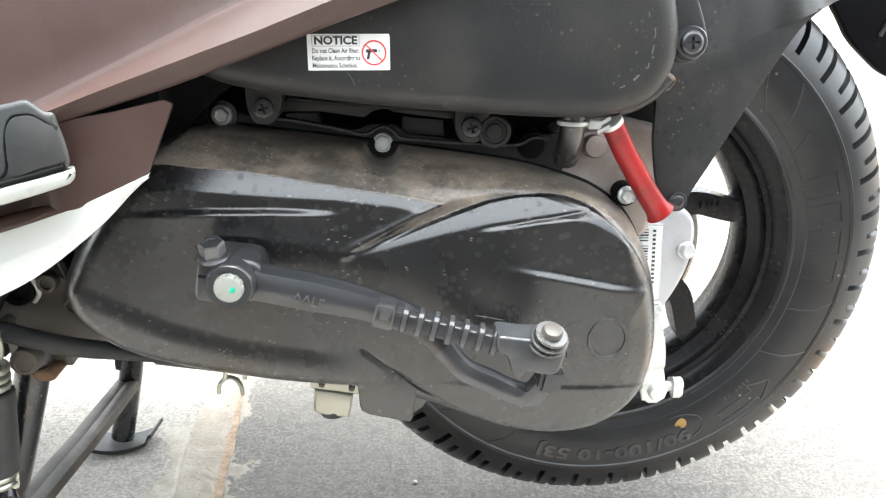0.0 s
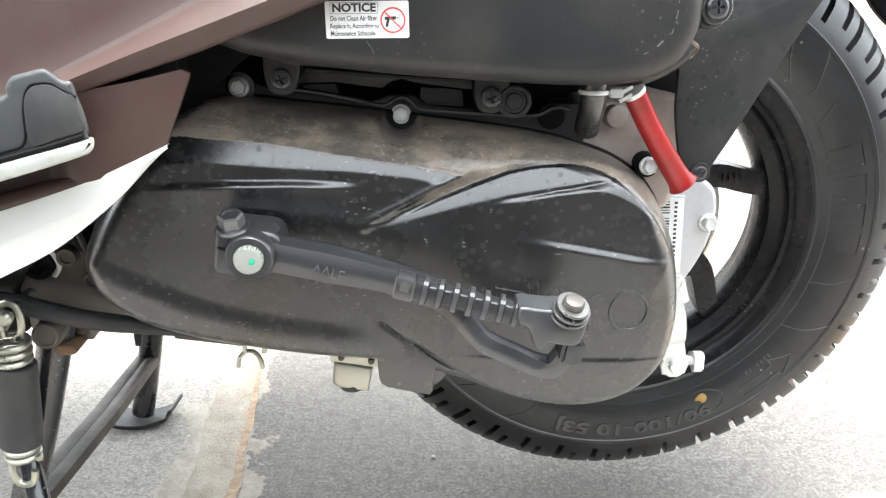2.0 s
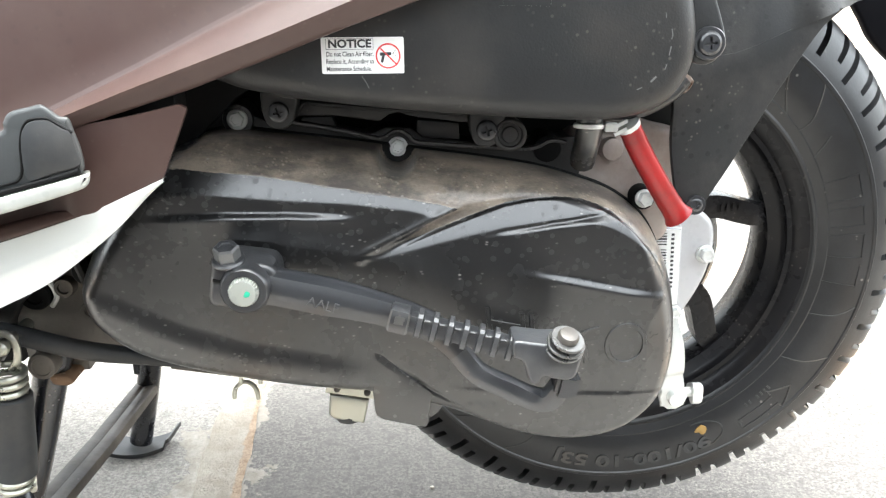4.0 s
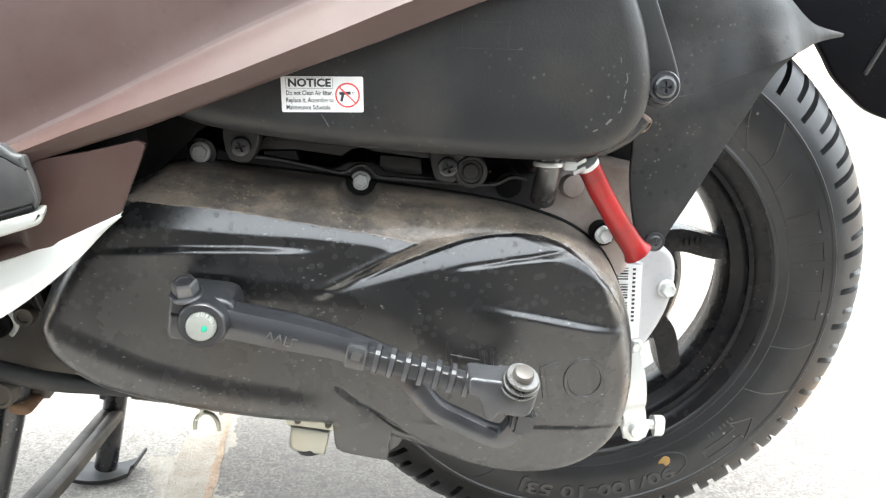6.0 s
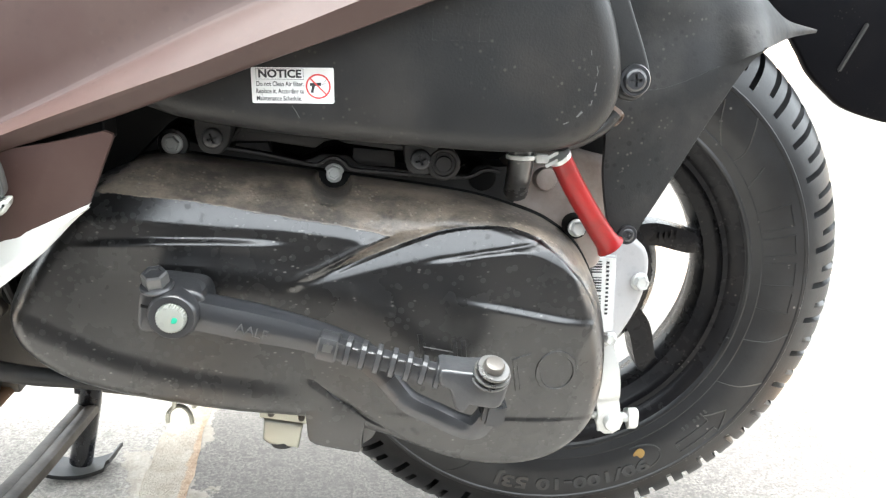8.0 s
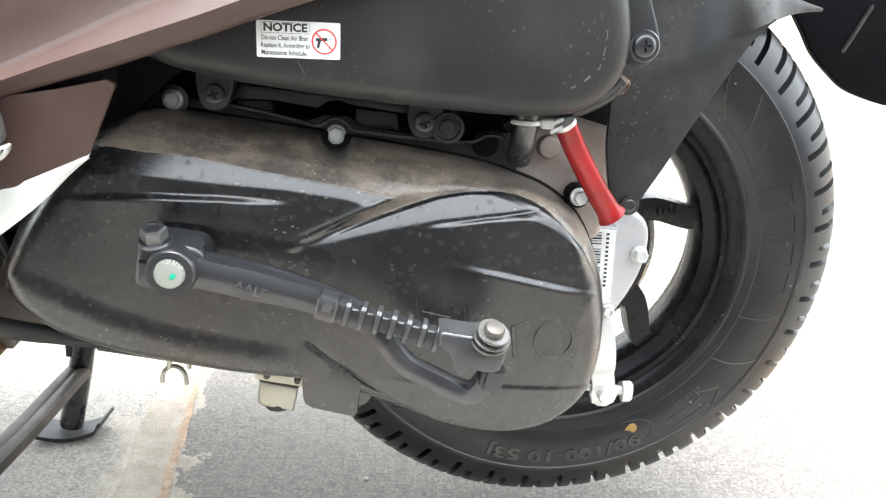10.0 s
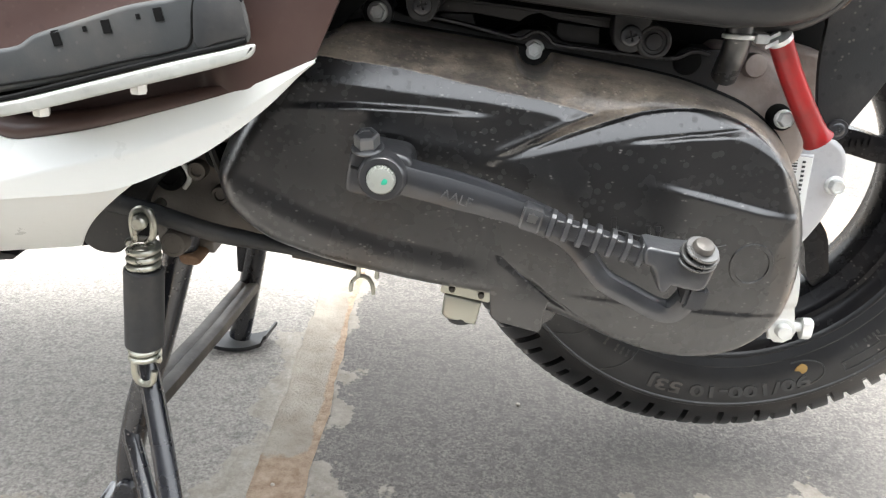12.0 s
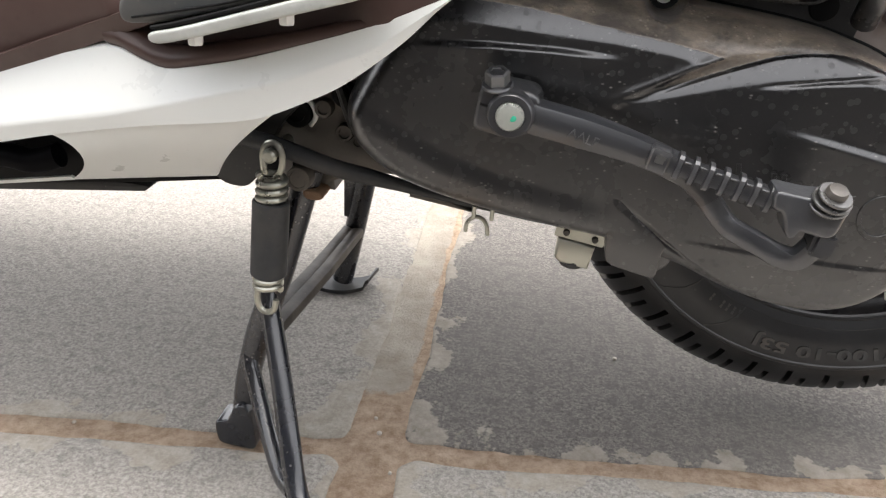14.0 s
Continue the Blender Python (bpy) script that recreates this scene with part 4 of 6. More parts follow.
for pts in ([(-0.2165, -0.150, 0.3632), (-0.2100, -0.1505, 0.3722), (-0.2080, -0.1505, 0.3730)], [(-0.2060, -0.1505, 0.3728), (-0.150, -0.1505, 0.3690), (-0.110, -0.1505, 0.3672)]):
    bm = bmesh.new()
    tube(bm, smooth(pts, 4), 0.0011, 8)
    part("frame_rib", bm, BLACK_PLASTIC, flange)

# near-black sheet put in as the shade behind the hoses
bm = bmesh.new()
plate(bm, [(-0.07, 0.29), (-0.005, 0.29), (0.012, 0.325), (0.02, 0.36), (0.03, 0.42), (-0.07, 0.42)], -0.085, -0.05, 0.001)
part("rear_backing", bm, DARK, scooter, "near-black backing sheet added for the shade behind the hoses")

# ---- air filter box ----
bm = bmesh.new()
BOX = smooth([(-0.30, 0, 0.425), (-0.262, 0, 0.400), (-0.240, 0, 0.3905), (-0.222, 0, 0.3855), (-0.18, 0, 0.3800), (-0.127, 0, 0.3760), (-0.075, 0, 0.3738), (-0.050, 0, 0.3758), (-0.034, 0, 0.3825), (-0.0245, 0, 0.396), (-0.0225, 0, 0.412), (-0.0265, 0, 0.432), (-0.0345, 0, 0.452),
              (-0.05, 0, 0.480), (-0.10, 0, 0.498), (-0.2, 0, 0.50), (-0.3, 0, 0.49)], 7, True)
plate(bm, [(p.x, p.z) for p in BOX], -0.2125, -0.125, 0.0115, 7)
airbox = part("air_filter_box", bm, BLACK_PLASTIC, scooter, "textured black plastic air filter box, scuffed rear edge", 40)
bm = bmesh.new()
plate(bm, [(-0.245, 0.388), (-0.215, 0.3795), (-0.12, 0.3725), (-0.07, 0.370), (-0.045, 0.3725), (-0.03, 0.380), (-0.02, 0.394), (-0.017, 0.412), (-0.02, 0.434), (-0.03, 0.455), (-0.1, 0.47), (-0.24, 0.45)], -0.180, -0.16, 0.002)
part("box_flange", bm, BLACK_PLASTIC, airbox)
# faint plain bars moulded into the box
bm = bmesh.new()
for x0, z0, x1, z1 in ((-0.115, 0.449, -0.086, 0.450), (-0.115, 0.436, -0.086, 0.437), (-0.115, 0.4245, -0.086, 0.4255), (-0.0995, 0.437, -0.099, 0.449), (-0.1155, 0.437, -0.115, 0.449), (-0.113, 0.426, -0.1125, 0.435), (-0.092, 0.426, -0.0915, 0.435)):
    box(bm, ((x0 + x1) / 2, -0.2124, (z0 + z1) / 2), (x1 - x0, 0.0008, z1 - z0))
part("moulded_mark", bm, BLACK_PLASTIC, airbox, "faint moulded bars")
for (x, z, r) in ((-0.2205, 0.3705, 0.0053), (-0.1138, 0.3618, 0.0055)):
    bm = bmesh.new()
    plate(bm, [(p.x, p.z) for p in smooth([(x - 0.009, 0, z + 0.012), (x - 0.0085, 0, z), (x - 0.005, 0, z - 0.0075), (x + 0.004, 0, z - 0.008), (x + 0.0085, 0, z), (x + 0.010, 0, z + 0.012)], 4)], -0.1655, -0.15, 0.0012)
    tab = part("tab", bm, BLACK_PLASTIC, airbox)
    cross_screw(tab, (x, -0.1655, z), (0, -1, 0.05), r, 0.0026, LEVER)
bm = bmesh.new()
spin(bm, [(0.0088, -0.012), (0.0088, 0.001), (0.0078, 0.002), (0.0066, 0.002), (0.006, 0.0006), (0.0045, 0.0006), (0.004, 0.002), (0.001, 0.002)], aim((-0.1015, -0.1645, 0.3595), (0, -1, 0.06)), 32)
part("rubber_grommet", bm, BLACK_PLASTIC, airbox)

# pale scuffs on the rear edge, and one stroke under the label
for line, w in ((((-0.0372, 0.4165), (-0.0362, 0.4140), (-0.0366, 0.4120)), 0.0006), (((-0.0365, 0.4090), (-0.0371, 0.4050)), 0.0007), (((-0.0378, 0.4010), (-0.0386, 0.3985)), 0.0006),
                (((-0.0420, 0.3955), (-0.0445, 0.3930)), 0.0012), (((-0.0480, 0.3905), (-0.0505, 0.3895)), 0.0007), (((-0.0405, 0.4235), (-0.0400, 0.4212)), 0.0005), (((-0.1755, 0.3945), (-0.1735, 0.3918), (-0.1722, 0.3890)), 0.0004)):
    bm = bmesh.new()
    ribbon(bm, [(x + 0.0003 * noise.noise((x * 900, z * 900, 3)), z) for x, z in line], w, 0.00012, False, lambda x, z, h: (x, -0.2125 - h, z))
    part("scuff", bm, SCRATCH, airbox, "pale scuff")

# warning label

def on_label(bm, dx, dz, lift=0.00005, tilt=1.2):
    """Lays a bmesh drawn in the xy plane on the label."""
    c, s = math.cos(radians(tilt)), math.sin(radians(tilt))
    for v in bm.verts:
        x, z = v.co.x + dx, v.co.y + dz
        v.co = Vector((-0.1748 + x * c - z * s, -0.2127 - lift - v.co.z, 0.4035 + x * s + z * c))
    return bm


W2, H2 = 0.01825, 0.0079
bm = bmesh.new()
cs = []
for cx, cz, a0 in ((W2 - 0.0008, H2 - 0.0008, 0), (-W2 + 0.0008, H2 - 0.0008, 90), (-W2 + 0.0008, -H2 + 0.0008, 180), (W2 - 0.0008, -H2 + 0.0008, 270)):
    cs += [(cx + 0.0008 * math.cos(radians(a0 + k * 22.5)), cz + 0.0008 * math.sin(radians(a0 + k * 22.5))) for k in range(5)]
lo = [bm.verts.new((x, z, -0.0004)) for x, z in cs]
hi = [bm.verts.new((x, z, 0.0001)) for x, z in cs]
bm.faces.new(hi)
for i in range(len(cs)):
    bm.faces.new((lo[i], lo[(i + 1) % len(cs)], hi[(i + 1) % len(cs)], hi[i]))
label = part("notice_label", on_label(bm, 0, 0), PAPER, airbox, "small white warning label stuck on the air box", 60)


def print_text(text, size, dx, dz, width, heavy=0.0):
    bm = lettering(text, size, 0.00004, heavy)
    xs = [v.co.x for v in bm.verts]
    k = width / (max(xs) - min(xs))
    for v in bm.verts:
        v.co.x *= k
    part("printed_line", on_label(bm, dx, dz, 0.0002), INK, label, "black printed text", 60)


print_text("NOTICE", 0.0048, -0.0057, 0.0050, 0.0190, 0.00018)
print_text("Do not Clean Air filter.", 0.0029, -0.0057, 0.0006, 0.0208, 0.00005)
print_text("Replace it, According to", 0.0029, -0.0057, -0.0026, 0.0212, 0.00005)
print_text("Maintenance Schedule.", 0.0029, -0.0062, -0.0058, 0.0200, 0.00005)
bm = bmesh.new()
for a, b, c, d in ((-0.0161, 0.0027, 0.0047, 0.0027), (-0.0161, 0.0073, 0.0047, 0.0073), (-0.0161, 0.0027, -0.0161, 0.0073), (0.0047, 0.0027, 0.0047, 0.0073)):
    bar(bm, a, b, c, d, 0.00022, 0.00003, 1)
part("printed_frame", on_label(bm, 0, 0, 0.0002), INK, label)
bm = bmesh.new()
for k in range(36):
    a, b = 2 * math.pi * k / 36, 2 * math.pi * (k + 1) / 36
    bar(bm, 0.0052 * math.cos(a), 0.0052 * math.sin(a), 0.0052 * math.cos(b), 0.0052 * math.sin(b), 0.0011, 0.00006, 1)
bar(bm, -0.0036, 0.0036, 0.0036, -0.0036, 0.0010, 0.00007, 1)
part("prohibition_ring", on_label(bm, 0.0112, -0.0003, 0.0002), RED_TIP, label, "red prohibition ring")
bm = bmesh.new()
bar(bm, -0.0036, 0.0008, 0.0014, 0.0010, 0.0021, 0.00003, 1)
bar(bm, -0.0020, 0.0006, -0.0028, -0.0028, 0.0018, 0.00003, 1)
for dz in (-0.0014, 0.0002, 0.0018):
    bar(bm, 0.0018, 0.0008, 0.0038, 0.0012 + dz, 0.0002, 0.00003, 1)
part("printed_spray_gun", on_label(bm, 0.0112, -0.0003, 0.0002), INK, label, "black air gun symbol")

# ---- kick lever ----


def kick_lever():
    bm = bmesh.new()
    head = smooth([(-0.2485, 0, 0.3050), (-0.2505, 0, 0.295), (-0.2510, 0, 0.2845), (-0.242, 0, 0.2818), (-0.234, 0, 0.2805), (-0.2245, 0, 0.2830), (-0.2185, 0, 0.2895), (-0.2180, 0, 0.2985), (-0.2215, 0, 0.3045), (-0.233, 0, 0.3065), (-0.243, 0, 0.3072)], 5, True)
    plate(bm, [(p.x, p.z) for p in head], -0.2135, -0.190, 0.0030, 4)
    lever = part("kick_lever", bm, LEVER_BODY, scooter, "worn black steel kick-start lever, folded in", 40)
    bm = bmesh.new()
    spin(bm, [(0.0120, -0.02), (0.0120, 0.002), (0.0113, 0.0042), (0.0105, 0.005), (0.0076, 0.005), (0.0074, 0.003)], aim((-0.2325, -0.2165, 0.2945)), 40)
    part("clamp_boss", bm, LEVER_BODY, lever)
    bm = bmesh.new()
    box(bm, (-0.2440, -0.2138, 0.2965), (0.009, 0.0012, 0.0011), Matrix.Rotation(radians(12), 4, "Y"))
    part("clamp_slit", bm, DARK, lever, "dark clamp slit")
    bm = bmesh.new()
    spin(bm, [(0.0070, -0.008), (0.0070, 0.0028), (0.0062, 0.0042), (0.0045, 0.0045)], aim((-0.2325, -0.2205, 0.2945)), 96, lambda a: 1 + 0.035 * math.cos(32 * a))
    shaft = part("splined_shaft", bm, SHAFT, lever, "pale splined shaft end", 30)
    bm = bmesh.new()
    patch(bm, [(-0.0009, -0.0011), (0.0008, -0.0009), (0.0010, 0.0008), (-0.0005, 0.0011)], 0.0, 0.0002, 3)
    for v in bm.verts:
        v.co = Vector((-0.2305 + v.co.x, -0.2251 - v.co.z, 0.2945 + v.co.y))
    part("paint_dot", bm, GREEN, shaft, "dab of green paint")
    hexbolt(lever, (-0.2405, -0.2125, 0.3070), (-0.06, -0.30, 1), 0.0062, 0.0085, LEVER, 1.3, roll=20, label="black clamp bolt")
    bm = bmesh.new()
    spin(bm, [(0.0085, -0.004), (0.0085, 0.004), (0.0075, 0.006), (0.004, 0.0062)], aim((-0.2275, -0.205, 0.2990), (0.1, -0.15, 1)), 28)
    part("clamp_nut", bm, LEVER_BODY, lever)
    # the long arm, bent round under the pedal to the knuckle
    arm = smooth([(-0.226, -0.206, 0.2925), (-0.2165, -0.2075, 0.2912), (-0.1950, -0.2105, 0.2878), (-0.1700, -0.2120, 0.2822), (-0.1530, -0.2135, 0.2768), (-0.1420, -0.2150, 0.2720), (-0.1330, -0.2170, 0.2645),
                  (-0.1240, -0.219, 0.2540), (-0.1175, -0.221, 0.2488), (-0.1060, -0.223, 0.2440), (-0.0935, -0.226, 0.2392), (-0.0855, -0.229, 0.2400), (-0.0800, -0.231, 0.2485)], 6)
    n = len(arm)
    rad = [along([(0, 0.0095), (0.09, 0.0093), (0.17, 0.0094), (0.25, 0.0080), (0.4, 0.0073), (0.5, 0.0064), (0.6, 0.0058), (1.0, 0.0057)], i / (n - 1)) for i in range(n)]
    cut = 38
    bm = bmesh.new()
    tube(bm, arm[:cut + 1], rad[:cut + 1], 20, 0.95, (0, -1, 0), 0.3)
    part("arm", bm, LEVER_BODY, lever)
    bm = bmesh.new()
    tube(bm, arm[cut:], rad[cut:], 20, 0.95, (0, -1, 0), 0.3)
    part("arm_bend", bm, SCUFFED, lever, "scuffed grey bend of the arm")
    bm = lettering("AALF", 0.0070, 0.0003)
    c, s = math.cos(radians(-15)), math.sin(radians(-15))
    for v in bm.verts:
        x, z = v.co.x * 0.98, v.co.y
        v.co = Vector((-0.1955 + x * c - z * s, -0.2213 - v.co.z + 0.35 * z * z * 40 - 0.06 * x, 0.2872 + x * s + z * c))
    part("cast_letters", bm, LEVER, lever, "raised cast letters")
    # ribbed pedal
    a, b = Vector((-0.1605, -0.2265, 0.2832)), Vector((-0.100, -0.2335, 0.2695))
    t = (b - a).normalized()
    bm = bmesh.new()
    tube(bm, [a, a.lerp(b, 0.5), b], 0.0041, 20, 0.95, (0, -1, 0), 0.92)
    pedal = part("pedal", bm, LEVER, lever, "ribbed black folding pedal")
    bm = bmesh.new()
    tube(bm, [a - t * 0.0032, a - t * 0.0022, a + t * 0.0058, a + t * 0.0068], [0.0052, 0.0061, 0.0061, 0.0052], 20, 1.0, (0, -1, 0), 0.7)
    part("end_collar", bm, LEVER, pedal)
    bm = bmesh.new()
    box(bm, a + t * 0.0018 + Vector((0, -0.0060, 0.0012)), (0.0050, 0.0006, 0.0042), Matrix.Rotation(radians(13), 4, "Y"), 0.0002)
    part("worn_patch", bm, WASHER, pedal, "bare worn metal patch")
    for k in range(7):
        p = a.lerp(b, 0.185 + 0.119 * k)
        bm = bmesh.new()
        tube(bm, [p - t * 0.0017, p - t * 0.0012, p + t * 0.0010, p + t * 0.0017], [0.0050, 0.0066, 0.0066, 0.0050], 24, 0.88, (0, -1, 0), 0.7)
        part("rib", bm, LEVER, pedal)
        if k < 6:
            bm = bmesh.new()
            box(bm, p + t * 0.0036 + Vector((0, -0.0043, 0.0036)), (0.0030, 0.0007, 0.0014), Matrix.Rotation(radians(13), 4, "Y") @ Matrix.Rotation(radians(40), 4, "X"), 0.0002)
            part("worn_edge", bm, SCUFFED, pedal, "bare worn edge")
    # knuckle
    bm = bmesh.new()
    plate(bm, [(p.x, p.z) for p in smooth([(-0.1057, 0, 0.2778), (-0.0985, 0, 0.2775), (-0.0909, 0, 0.2766), (-0.0800, 0, 0.2765), (-0.0736, 0, 0.2735), (-0.0740, 0, 0.2662), (-0.0763, 0, 0.2592), (-0.0809, 0, 0.2574), (-0.0895, 0, 0.2590), (-0.0914, 0, 0.2592), (-0.0935, 0, 0.2560), (-0.0965, 0, 0.2558), (-0.0985, 0, 0.2590), (-0.0997, 0, 0.2633), (-0.1020, 0, 0.2680), (-0.1060, 0, 0.2700)], 3, True)], -0.2435, -0.2265, 0.0018, 4)
    part("knuckle", bm, SCUFFED, lever)
    bm = bmesh.new()
    box(bm, (-0.0785, -0.2325, 0.2520), (0.0110, 0.016, 0.0130), Matrix.Rotation(radians(10), 4, "Y"), 0.002)
    part("knuckle_base", bm, LEVER_BODY, lever)
    axis = Vector((0.10, -0.42, 0.9)).normalized()
    seat = Vector((-0.0820, -0.2415, 0.2735))
    for k in range(3):
        bm = bmesh.new()
        r = (0.0092, 0.0090, 0.0080)[k]
        spin(bm, [(r * 0.96, 0), (r, 0.0004), (r, 0.0013), (r * 0.96, 0.0017), (r * 0.6, 0.0017)], aim(seat + axis * (0.0028 * k), (axis + Vector((0.10 * (k - 1), 0, 0))).normalized()), 36)
        part("washer", bm, WASHER, lever, "worn spring washer")
    bm = bmesh.new()
    spin(bm, [(0.0050, 0), (0.0050, 0.0022), (0.0042, 0.0034), (0.0025, 0.0038)], aim(seat + axis * 0.0072, axis), 20)
    part("pivot_pin", bm, DIRTY_STEEL, lever, "rounded pivot pin")
    return lever


kick_lever()


# ---- rear mudguard and its bracket ----
def loft(rails, nu, nv, thick):
    """A smooth surface through rails of equal counts of points."""
    k = len(rails[0])
    rs = [smooth(r, 12) for r in rails]
    m = len(rs[0])

    def fn(u, v):
        i = min(int(round(u * (m - 1))), m - 1)
        col = smooth([r[i] for r in rs], 10)
        return col[min(int(round(v * (len(col) - 1))), len(col) - 1)]

    return sheet(fn, nu, nv, thick)


bm = bmesh.new()
plate(bm, [(p.x, p.z) for p in smooth([(-0.0105, 0, 0.372), (-0.0095, 0, 0.350), (-0.0035, 0, 0.322), (0.0035, 0, 0.3135), (0.0105, 0, 0.3140), (0.0165, 0, 0.3245), (0.027, 0, 0.3440), (0.047, 0, 0.3830), (0.064, 0, 0.4130), (0.0745, 0, 0.4245), (0.055, 0, 0.4165), (0.02, 0, 0.4010), (-0.012, 0, 0.3965)], 6, True)], -0.1475, -0.144, 0.0004)
guard = part("rear_mudguard", bm, FENDER_PLASTIC, scooter, "dusty black plastic rear mudguard over the tyre")
bm = loft([[(-0.045, -0.1472, 0.392), (0.010, -0.1472, 0.3975), (0.045, -0.1472, 0.4105), (0.0745, -0.1460, 0.4235), (0.130, -0.060, 0.4262), (0.172, 0.000, 0.4270), (0.207, 0.046, 0.4275)],
           [(-0.045, -0.144, 0.420), (0.010, -0.143, 0.424), (0.045, -0.141, 0.430), (0.078, -0.132, 0.438), (0.130, -0.055, 0.4345), (0.172, 0.003, 0.4325), (0.2085, 0.049, 0.4300)],
           [(-0.045, -0.136, 0.468), (0.010, -0.134, 0.468), (0.045, -0.126, 0.464), (0.080, -0.106, 0.457), (0.126, -0.035, 0.448), (0.160, 0.018, 0.4385), (0.204, 0.058, 0.4312)],
           [(-0.045, -0.080, 0.515), (0.010, -0.075, 0.508), (0.045, -0.065, 0.498), (0.080, -0.040, 0.482), (0.118, 0.005, 0.462), (0.150, 0.045, 0.4425), (0.198, 0.075, 0.4315)],
           [(-0.045, 0.02, 0.53), (0.010, 0.02, 0.52), (0.045, 0.025, 0.508), (0.08, 0.04, 0.49), (0.115, 0.065, 0.465), (0.150, 0.085, 0.444), (0.190, 0.095, 0.431)]], 72, 40, 0.0025)
part("guard_crown", bm, FENDER_PLASTIC, guard, "domed crown with a short tail lip")
cross_screw(guard, (0.0078, -0.1475, 0.317), (0, -1, 0), 0.0042, 0.002, LEVER, 0.0058)
bm = bmesh.new()
plate(bm, [(p.x, p.z) for p in smooth([(-0.046, 0, 0.475), (-0.032, 0, 0.472), (-0.021, 0, 0.447), (-0.0085, 0, 0.418), (-0.0070, 0, 0.4085), (-0.0105, 0, 0.4015), (-0.017, 0, 0.3995), (-0.023, 0, 0.404), (-0.027, 0, 0.425)], 6, True)], -0.1995, -0.190, 0.0018)
strap = part("guard_strap", bm, BLACK_PLASTIC, scooter, "black plastic mounting strap")
cross_screw(strap, (-0.0148, -0.1995, 0.4095), (0, -1, 0.04), 0.0058, 0.0034, LEVER, 0.0078, 5)
bm = bmesh.new()
spin(bm, [(0.0048, -0.02), (0.0048, 0.005), (0.0042, 0.007), (0.0028, 0.0072), (0.0024, 0.005)], aim((-0.0105, -0.150, 0.3870), (0.55, -0.5, -0.4)), 28)
part("rubber_plug", bm, MUD, scooter, "mud-brown rubber plug under the strap")
bm = bmesh.new()
tube(bm, smooth([(-0.055, -0.165, 0.372), (-0.035, -0.165, 0.373), (-0.018, -0.160, 0.380), (-0.010, -0.158, 0.388)], 6), 0.0042, 12)
part("box_hose", bm, BLACK_PLASTIC, scooter)
# mud flap carrier far behind the wheel
flap = [(0.150, 0.475), (0.186, 0.4545), (0.199, 0.4475), (0.222, 0.431), (0.241, 0.408), (0.254, 0.390), (0.273, 0.3735), (0.301, 0.356), (0.36, 0.345), (0.42, 0.36), (0.46, 0.44), (0.44, 0.53), (0.3, 0.55), (0.18, 0.52)]
bm = bmesh.new()
plate(bm, [(p.x, p.z) for p in smooth([(x, 0, z) for x, z in flap], 5, True)], 0.132, 0.14, 0.003, 3)
tail = part("tail_carrier", bm, GLOSS, scooter, "glossy black tail piece behind the wheel")
# paler strip drawn as a streak of reflection on the tail piece
bm = bmesh.new()
box(bm, (0.291, 0.131, 0.4136), (0.004, 0.003, 0.047), Matrix.Rotation(radians(24), 4, "Y"), 0.001)
part("edge_rib", bm, BLACK_PLASTIC, tail)

# ---- rear gear case, brake arm, hoses ----
bm = bmesh.new()
case = [(p.x, p.z) for p in smooth([(-0.040, 0, 0.325), (-0.012, 0, 0.318), (0.010, 0, 0.3065), (0.028, 0, 0.3005), (0.0395, 0, 0.2915), (0.0425, 0, 0.2765), (0.0395, 0, 0.256), (0.031, 0, 0.236), (0.0225, 0, 0.2240), (0.010, 0, 0.2195), (-0.02, 0, 0.22), (-0.05, 0, 0.25)], 6, True)]
plate(bm, case, -0.098, -0.055, 0.004, 4)
gear_case = part("gear_case", bm, GEAR_CASE, scooter, "grey cast aluminium gear case with bolts")
bm = bmesh.new()
plate(bm, [(p.x, p.z) for p in smooth([(-0.066, 0, 0.350), (-0.048, 0, 0.356), (-0.034, 0, 0.354), (-0.024, 0, 0.345), (-0.014, 0, 0.333), (-0.008, 0, 0.318), (-0.002, 0, 0.302), (-0.012, 0, 0.290), (-0.06, 0, 0.29)], 6, True)], -0.138, -0.09, 0.005, 4)
rear_boss = part("rear_casting", bm, CASTING, gear_case, "muddy cast casing behind the drive cover")
bm = bmesh.new()
spin(bm, [(0.0066, -0.01), (0.0066, 0.004), (0.0060, 0.0052), (0.0030, 0.0056)], aim((-0.0415, -0.138, 0.347), (0.15, -1, 0.1)), 32)
part("casting_plug", bm, CASTING, rear_boss, "round cast plug")
bm = bmesh.new()
spin(bm, [(0.0066, -0.05), (0.0066, 0.0), (0.006, 0.001)], aim((-0.0222, -0.147, 0.3205)), 24)
part("bolt_boss", bm, DARK, rear_boss)
hexbolt(rear_boss, (-0.0222, -0.148, 0.3208), (0.05, -1, 0.12), 0.0042, 0.0060, ZINC, 1.25, label="plated hexagon bolt")
bm = bmesh.new()
plate(bm, [(p.x, p.z) for p in smooth([(-0.04, 0, 0.30), (0.018, 0, 0.30), (0.024, 0, 0.325), (0.016, 0, 0.346), (0.0, 0, 0.353), (-0.04, 0, 0.356)], 6, True)], -0.102, -0.06, 0.005, 4)
part("case_top", bm, CASTING, gear_case, "muddy top of the gear case")
hexbolt(gear_case, (0.0365, -0.098, 0.2705), (0.05, -1, 0.05), 0.0048, 0.007, ZINC, 1.25, label="plated hexagon bolt")
hexbolt(gear_case, (0.0205, -0.098, 0.2300), (0.0, -1, 0.05), 0.0038, 0.006, ZINC, 1.3, label="plated hexagon bolt")
bm = bmesh.new()
